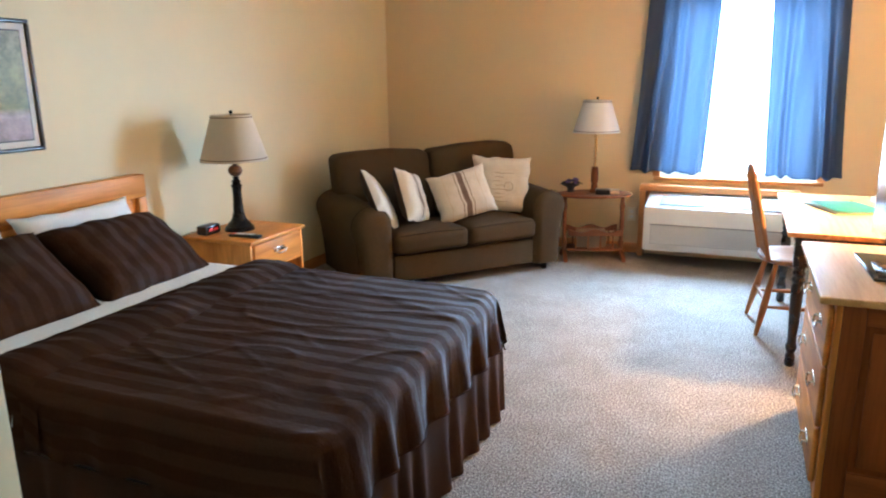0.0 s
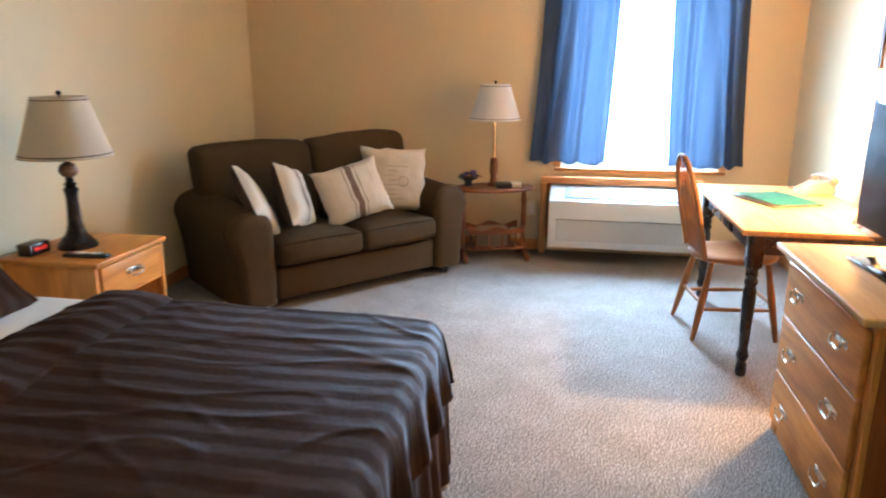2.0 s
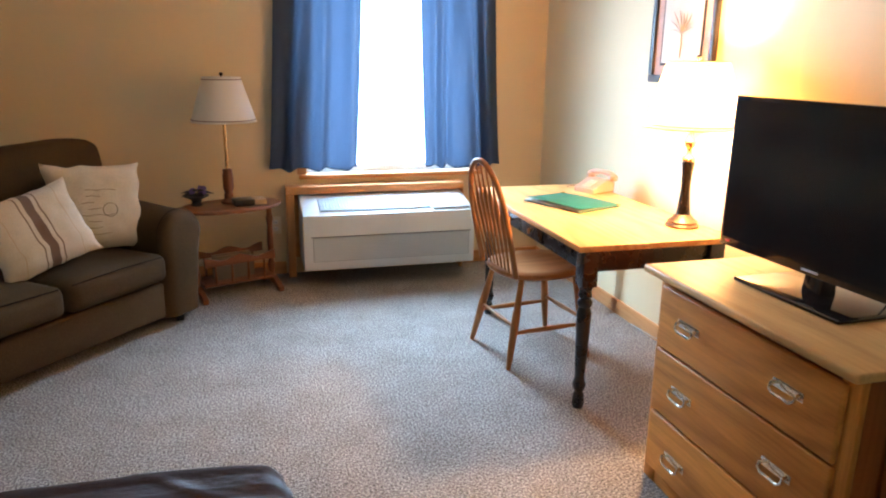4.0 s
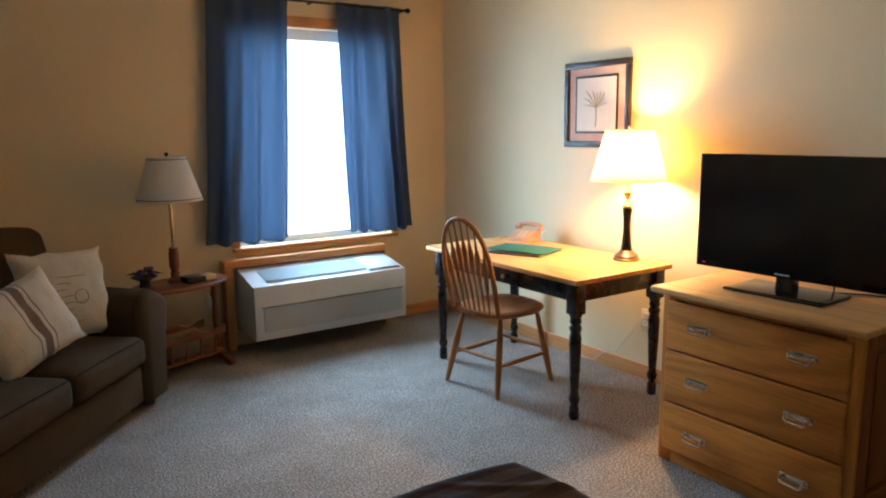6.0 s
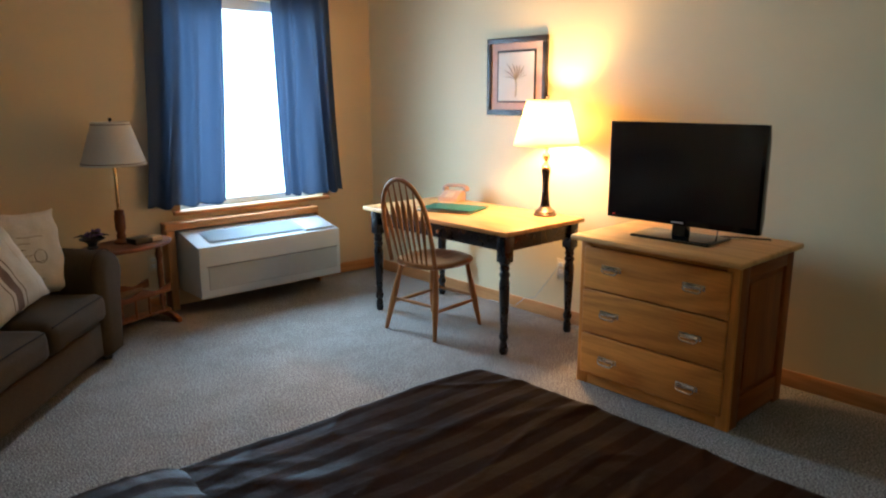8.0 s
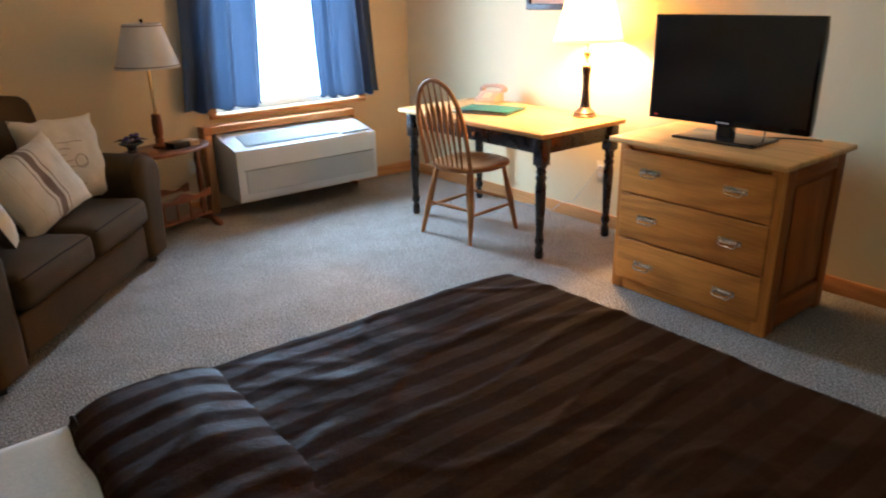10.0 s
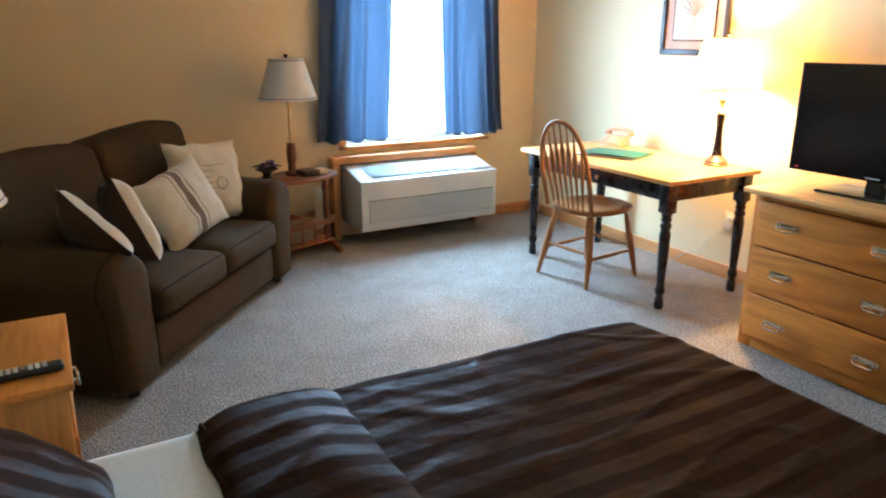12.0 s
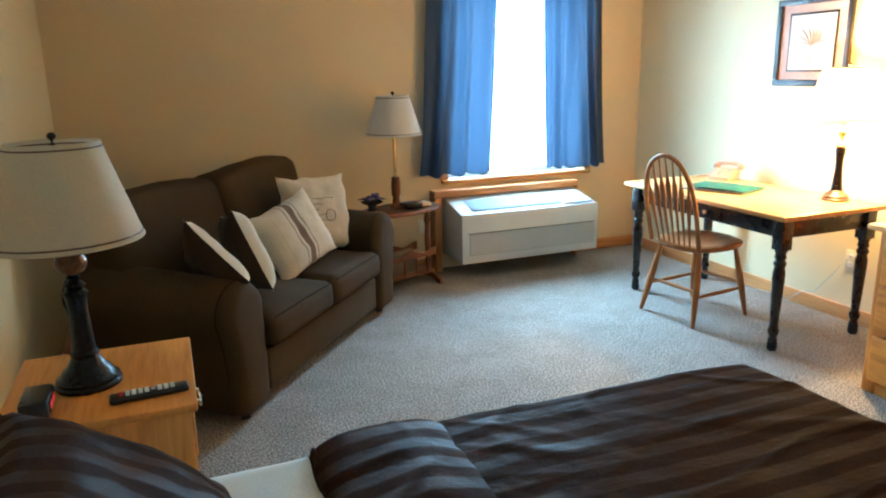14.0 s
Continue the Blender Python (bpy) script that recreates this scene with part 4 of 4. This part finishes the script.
part("rack_floor", rbox(-0.218, -0.10, 0.085, 0.218, 0.10, 0.10, 0.003), REDWOOD[0], mt)
for y in (-0.105, 0.105):
    wavy = [(-0.218 + 0.436 * i / 16, 0.255 + 0.014 * math.cos(4 * math.pi * i / 16)) for i in range(17)]
    rail = part("rack_rail", prism([(-0.218, 0.212)] + [(0.218, 0.212)] + wavy[::-1], 1, y - 0.009, y + 0.009, 0.003), REDWOOD[0], mt, "scalloped rack rail")
    for i in range(4):
        part("spindle", lathe([(0.006, 0.098), (0.009, 0.14), (0.006, 0.18), (0.006, 0.214)], 10, -0.15 + i * 0.10, y * 0.93), REDWOOD[2], rail)
mg = thing("magazine", pose(-0.86, 5.98, 0.101, 0, 0, 20), "stack of brown magazines in the rack", "magazine")
for i, (y, h) in enumerate(((-0.026, 0.130), (-0.012, 0.142), (0.001, 0.124), (0.013, 0.150), (0.024, 0.136))):
    part("magazine", rbox(-0.115 + 0.006 * (i % 3), y - 0.005, 0, 0.130 - 0.008 * (i % 2), y + 0.005, h, 0.002), BROWN_PAPER if i % 2 else INK, mg)
fl = thing("table_lamp", pose(-0.85, 6.03, 0.554), "brass and wood lamp with white shade on side table", "lamp")
part("base", lathe([(0.045, 0), (0.048, 0.01), (0.038, 0.02), (0.026, 0.03)], 24), REDWOOD[2], fl)
part("turned_column", lathe([(0.026, 0.03), (0.028, 0.05), (0.022, 0.065), (0.031, 0.09), (0.031, 0.17), (0.026, 0.19), (0.030, 0.20), (0.022, 0.21)], 20), REDWOOD[2], fl, "turned wooden column")
part("pole", lathe([(0.011, 0.21), (0.011, 0.62), (0.006, 0.74)], 14), BRASS, fl, "brass pole")
lamp_shade(fl, 0.187, 0.108, 0.490, 0.742, SHADE_WHITE, COPPER_RIM)
bk = thing("book", pose(-0.74, 5.965, 0.554, 0, 0, 12), "thick dark book with tan page edges", "book")
part("cover", rbox(-0.085, -0.055, 0, 0.03, 0.055, 0.036, 0.003), PLASTIC_BLACK, bk)
part("page_block", rbox(0.0305, -0.05, 0.003, 0.10, 0.05, 0.033, 0.002), BOOK_EDGE, bk, "tan block")
fw = thing("flower_dish", pose(-1.035, 5.98, 0.5545), "small purple flower ornament in a dark dish", "ornament")
part("pot", lathe([(0.030, 0), (0.034, 0.006), (0.024, 0.016), (0.028, 0.028), (0.030, 0.035)], 18), DARKLEAF, fw)
part("dish", lathe([(0.028, 0.035), (0.034, 0.039), (0.050, 0.047), (0.072, 0.057), (0.074, 0.061), (0.05, 0.057), (0.0, 0.051)], 20), DARKLEAF, fw)
rng = random.Random(3)
for i in range(16):
    a, r = rng.random() * 6.28, 0.015 + 0.035 * rng.random()
    c = Vector((r * math.cos(a), r * math.sin(a), 0.072 + 0.025 * rng.random()))
    bm = lathe([(0, -0.003), (0.014, 0.0), (0.02, 0.006), (0.012, 0.004), (0, 0.002)], 7)
    part("petal", bm, PURPLE if i % 4 else DARKLEAF, fw, m=Matrix.Translation(c) @ Euler((rng.uniform(-1, 1), rng.uniform(-1, 1), a)).to_matrix().to_4x4())
for i in range(5):
    a = i * 1.3
    part("leaf", tube([(0, 0, 0.055), (0.06 * math.cos(a), 0.06 * math.sin(a), 0.08), (0.105 * math.cos(a), 0.105 * math.sin(a), 0.068)], [0.003, 0.011, 0.001], 6, flat=0.25), DARKLEAF, fw)

# ---- desk ----
DX0, DX1, DY0, DY1, DZ = 0.49, 1.19, 4.02, 5.33, 0.726
desk = thing("desk", pose(0, 0, 0), "oak-topped desk with black turned legs", "desk")
part("top", rbox(DX0, DY0, DZ - 0.026, DX1, DY1, DZ, 0.006), PALE_OAK, desk, "oak top")
part("apron", rbox(DX0 + 0.06, DY0 + 0.105, DZ - 0.125, DX0 + 0.08, DY1 - 0.105, DZ - 0.0265, 0.003), BLACK_PAINT, desk, "black apron")
part("apron", rbox(DX1 - 0.08, DY0 + 0.105, DZ - 0.125, DX1 - 0.06, DY1 - 0.105, DZ - 0.0265, 0.003), BLACK_PAINT, desk, "black apron")
for y in (DY0 + 0.055, DY1 - 0.075):
    part("apron", rbox(DX0 + 0.085, y, DZ - 0.125, DX1 - 0.085, y + 0.02, DZ - 0.0265, 0.003), BLACK_PAINT, desk, "black apron")
ddr = part("drawer", rbox(DX0 + 0.05, 4.50, DZ - 0.118, DX0 + 0.0595, 4.95, DZ - 0.036, 0.003), BLACK_PAINT, desk, "black drawer front")
for y in (4.60, 4.85):
    part("knob", lathe([(0.006, 0), (0.006, 0.012), (0.014, 0.02), (0.013, 0.028), (0, 0.031)], 14), PEWTER, ddr, m=pose(DX0 + 0.05, y, DZ - 0.077, 0, -90, 0))
LEG = [(0.020, 0.0), (0.026, 0.012), (0.024, 0.06), (0.018, 0.075), (0.027, 0.095), (0.029, 0.11), (0.022, 0.13), (0.021, 0.15), (0.025, 0.22), (0.030, 0.36), (0.031, 0.42), (0.024, 0.45), (0.031, 0.462), (0.031, 0.475), (0.023, 0.487), (0.030, 0.50), (0.025, 0.52), (0.033, 0.54)]
for x in (DX0 + 0.075, DX1 - 0.045):
    for y in (DY0 + 0.072, DY1 - 0.072):
        lg = part("leg", lathe(LEG, 20, x, y), BLACK_PAINT, desk, "black turned leg")
        part("leg_block", rbox(x - 0.034, y - 0.034, 0.541, x + 0.034, y + 0.034, DZ - 0.0265, 0.004), BLACK_PAINT, lg)

fo = thing("folder", pose(0.82, 4.80, DZ + 0.001, 0, 0, 112) @ Matrix.Diagonal((1.16, 1.16, 1, 1)), "green leatherette guest folder lying on the desk", "folder")
part("back_cover", rbox(-0.165, -0.125, 0, 0.165, 0.125, 0.004, 0.0015), GREEN, fo)
part("papers", rbox(-0.155, -0.118, 0.0045, 0.160, 0.118, 0.010, 0.001), PAPER, fo, "white sheets")


def lid(u, v):
    a, b = -0.165 + 0.33 * u, -0.125 + 0.25 * v
    return (a, b, 0.0115 + 0.010 * v * v + 0.004 * math.sin(3 * u))


cv = part("front_cover", grid_mesh(14, 14, lid), GREEN, fo, "slightly lifted cover")
for i, w in enumerate((0.05, 0.035, 0.045)):
    part("title_bar", rbox(-w / 2, -0.012 + i * 0.02, 0.0165, w / 2, -0.006 + i * 0.02, 0.0172, 0), GREY_PRINT, cv, "pale lettering bar")
for x in (-0.162, 0.157):
    part("corner", rbox(x - 0.006, -0.126, 0.0105, x + 0.008, -0.112, 0.0145, 0.001), BRASS, cv, "brass corner")

ph = thing("telephone", pose(1.10, 5.10, DZ, 0, 0, -68) @ Matrix.Diagonal((0.8, 0.8, 0.82, 1)), "beige desk telephone with push buttons", "telephone")
part("body", prism([(-0.105, 0.0), (0.105, 0.0), (0.105, 0.075), (0.03, 0.085), (-0.105, 0.03)], 0, -0.09, 0.09, 0.010, 3), PHONE, ph)
slant = math.degrees(math.atan2(0.055, 0.135))
for i in range(4):
    for j in range(3):
        part("button", rbox(-0.03 + j * 0.024, 0.018 + i * 0.024, 0.0, -0.014 + j * 0.024, 0.034 + i * 0.024, 0.006, 0.002), IVORY, ph, m=pose(0, -0.105, 0.031, slant, 0, 0))
hs = part("handset", tube([(-0.11, 0.075, 0.10), (-0.075, 0.075, 0.118), (0, 0.075, 0.124), (0.075, 0.075, 0.118), (0.11, 0.075, 0.10)], [0.02, 0.018, 0.015, 0.018, 0.02], 12), PHONE, ph, "handset")
for x in (-0.1, 0.1):
    part("cup", lathe([(0.026, 0.076), (0.03, 0.085), (0.028, 0.108), (0.015, 0.115)], 16, x, 0.075), PHONE, hs)
part("cord", tube([(-0.09, 0.05, 0.03), (-0.14, 0.08, 0.012), (-0.19, 0.05, 0.006), (-0.22, 0.0, 0.006), (-0.20, -0.05, 0.006)], 0.004, 6), PHONE, ph, "curled cord")
cord = thing("power_cord", pose(0, 0, 0), "thin grey cord hanging under the desk", "cord")
part("cord", tube([(XE - 0.012, 4.29, 0.36), (XE - 0.03, 4.36, 0.25), (XE - 0.035, 4.46, 0.12), (XE - 0.03, 4.56, 0.09), (XE - 0.012, 4.66, 0.012), (XE - 0.022, 4.9, 0.006)], 0.0022, 6), AC_GREY, cord)

# ---- chair ----
ch = thing("windsor_chair", pose(0.600, 4.738, 0, 0, 0, -83), "oak arrow-back Windsor chair pulled up to the desk", "chair")


def seat_mesh():
    seg, prof = 40, [(0.0, 0.418), (0.86, 0.418), (0.96, 0.425), (1.0, 0.437), (0.985, 0.449), (0.93, 0.455), (0.7, 0.449), (0.35, 0.443), (0.0, 0.443)]
    bm = bmesh.new()
    rings = []
    for k, z in prof:
        ring = []
        for i in range(seg):
            a = 2 * math.pi * i / seg
            cx, cy = math.cos(a), math.sin(a)
            rx = 0.222 * (1 + 0.06 * cy)
            sq = (abs(cx) ** 2.6 + abs(cy) ** 2.6) ** (-1 / 2.6)
            ring.append(bm.verts.new((k * rx * sq * cx, k * 0.225 * sq * cy + 0.01, z + (0.006 * k * max(0, cy)))))
        rings.append(ring)
    for a, b in zip(rings, rings[1:]):
        for i in range(seg):
            j = (i + 1) % seg
            bm.faces.new((a[i], a[j], b[j], b[i]))
    bmesh.ops.remove_doubles(bm, verts=bm.verts, dist=1e-5)
    bmesh.ops.recalc_face_normals(bm, faces=bm.faces)
    return bm


part("seat", seat_mesh(), CHAIRWOOD[1], ch, "saddled seat")
feet = {}
for sx in (-1, 1):
    for sy in (-1, 1):
        top, bot = Vector((sx * 0.145, sy * 0.145 + 0.01, 0.42)), Vector((sx * 0.205, sy * 0.220, 0.0))
        feet[sx, sy] = (top, bot)
        part("leg", tube([bot + (top - bot) * k for k in (0, 0.12, 0.3, 0.45, 0.6, 0.75, 0.9, 1)], [0.011, 0.014, 0.018, 0.020, 0.019, 0.016, 0.014, 0.013], 12), CHAIRWOOD[2], ch)


def at_height(k, z):
    top, bot = feet[k]
    return bot + (top - bot) * (z / 0.42)


for sx in (-1, 1):
    a, b = at_height((sx, -1), 0.17), at_height((sx, 1), 0.17)
    part("stretcher", tube([a, a.lerp(b, 0.3), a.lerp(b, 0.5), a.lerp(b, 0.7), b], [0.008, 0.011, 0.013, 0.011, 0.008], 10), CHAIRWOOD[1], ch)
for sy, z in ((-1, 0.20), (1, 0.20)):
    a, b = at_height((-1, sy), z), at_height((1, sy), z)
    part("stretcher", tube([a, a.lerp(b, 0.5), b], [0.008, 0.012, 0.008], 10), CHAIRWOOD[0], ch)


def bow(k):
    """A point of the bent back, k from 0 to 1 along it."""
    a = math.pi * k
    x = -0.205 * math.cos(a) * (1 - 0.12 * (1 - math.sin(a)) ** 2)
    h = math.sin(a) ** 0.62
    return Vector((x, -0.185 - 0.115 * h, 0.445 + 0.525 * h))


part("bow", tube([bow(i / 36) for i in range(37)], 0.0135, 12), CHAIRWOOD[2], ch, "bent bow back")
for i in range(7):
    x = -0.135 + i * 0.045
    lo, hi = Vector((x * 0.85, -0.185, 0.445)), None
    for k in range(400):
        p = bow(0.1 + 0.8 * k / 399)
        if hi is None or abs(p.x - x * 1.12) < abs(hi.x - x * 1.12):
            hi = p
    pts = [lo.lerp(hi, t) for t in (0, 0.15, 0.35, 0.5, 0.6, 0.68, 0.75, 0.85, 1)]
    bm = tube(pts, [0.006, 0.008, 0.011, 0.015, 0.019, 0.019, 0.011, 0.0065, 0.006], 10)
    for v in bm.verts:
        c = lo.lerp(hi, max(0, min(1, (v.co.z - lo.z) / (hi.z - lo.z))))
        v.co.y = c.y + (v.co.y - c.y) * 0.6
    part("spindle", bm, CHAIRWOOD[2], ch, "arrow-shaped spindle")

# ---- dresser ----
RX0, RX1, RY0, RY1, RZ = 0.52, 1.14, 2.735, 3.612, 0.775
ds = thing("dresser", pose(0, 0, 0), "golden oak three-drawer dresser with redder, shade-darkened ends and brass handles", "dresser")
part("top", rbox(RX0, RY0, RZ - 0.026, RX1, RY1, RZ, 0.008, 3), PALE_OAK, ds)
bx0, by0, by1 = 0.577, RY0 + 0.03, RY1 - 0.03
part("carcass", rbox(bx0 + 0.02, by0 + 0.016, 0.07, RX1 - 0.03, by1 - 0.016, RZ - 0.0265, 0), SHADED_END_OAK[2], ds)
for y in (by0, by1 - 0.06):
    part("front_stile", rbox(bx0, y, 0.0, bx0 + 0.0195, y + 0.06, RZ - 0.0265, 0.003), OAK[2], ds)
# ends: red finish, with the dimness of the unlit side in its colour
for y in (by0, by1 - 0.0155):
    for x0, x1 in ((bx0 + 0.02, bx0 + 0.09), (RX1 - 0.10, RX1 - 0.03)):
        part("side_stile", rbox(x0, y, 0.0, x1, y + 0.0155, RZ - 0.0265, 0.003), SHADED_END_OAK[2], ds)
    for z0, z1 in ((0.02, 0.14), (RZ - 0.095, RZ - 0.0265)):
        part("side_rail", rbox(bx0 + 0.0905, y, z0, RX1 - 0.1005, y + 0.0155, z1, 0.003), SHADED_END_OAK[0], ds)
    part("side_panel", rbox(bx0 + 0.115, y + 0.004, 0.165, RX1 - 0.125, y + 0.0115, RZ - 0.12, 0.003), SHADED_END_OAK[2], ds)
part("plinth", rbox(bx0 + 0.003, by0 + 0.0605, 0.0, bx0 + 0.019, by1 - 0.0605, 0.06, 0.003), OAK[1], ds)
part("rail", rbox(bx0 + 0.003, by0 + 0.0605, RZ - 0.054, bx0 + 0.019, by1 - 0.0605, RZ - 0.027, 0.002), OAK[1], ds)
for i in range(3):
    z0, hgt, hz = ((0.064, 0.210, 0.155), (0.280, 0.223, 0.393), (0.509, 0.210, 0.623))[i]
    d = part("drawer", rbox(bx0 - 0.020, by0 + 0.032, z0, bx0 - 0.0005, by1 - 0.032, z0 + hgt, 0.008, 3), OAK[1], ds)
    for y in (by0 + 0.195, by1 - 0.195):
        bail_pull(d, pose(bx0 - 0.020, y, hz + 0.004, 0, 0, -90))

# ---- television ----
tv = thing("television", pose(0.80, 3.19, RZ, 0, 0, -88), "black flat-screen television, off, on the dresser", "television")
part("base", rbox(-0.20, -0.10, 0.001, 0.20, 0.14, 0.014, 0.006, 3), GLOSS_BLACK, tv, "glossy black foot plate")
part("neck", prism([(0.0, 0.013), (0.06, 0.013), (0.05, 0.16), (0.02, 0.16)], 0, -0.035, 0.035, 0.006), GLOSS_BLACK, tv)
bez = part("cabinet", prism([(-0.012, 0.068), (0.018, 0.068), (0.034, 0.13), (0.034, 0.47), (0.018, 0.548), (-0.012, 0.548)], 0, -0.388, 0.388, 0.006, 2), GLOSS_BLACK, tv)
part("screen", rbox(-0.372, -0.0135, 0.095, 0.372, -0.0125, 0.534, 0), SCREEN, bez, "dark blank screen")
part("badge", rbox(-0.03, -0.0142, 0.078, 0.03, -0.0128, 0.084, 0), GREY_PRINT, bez)
part("status_light", rbox(-0.355, -0.0145, 0.083, -0.340, -0.0128, 0.087, 0), LED, bez, "small red light")
part("cable", tube([(0.10, 0.05, 0.12), (0.15, 0.10, 0.05), (0.12, 0.16, 0.006), (0.22, 0.22, 0.006), (0.33, 0.26, 0.006), (0.36, 0.36, -0.05)], 0.004, 6), PLASTIC_BLACK, tv)
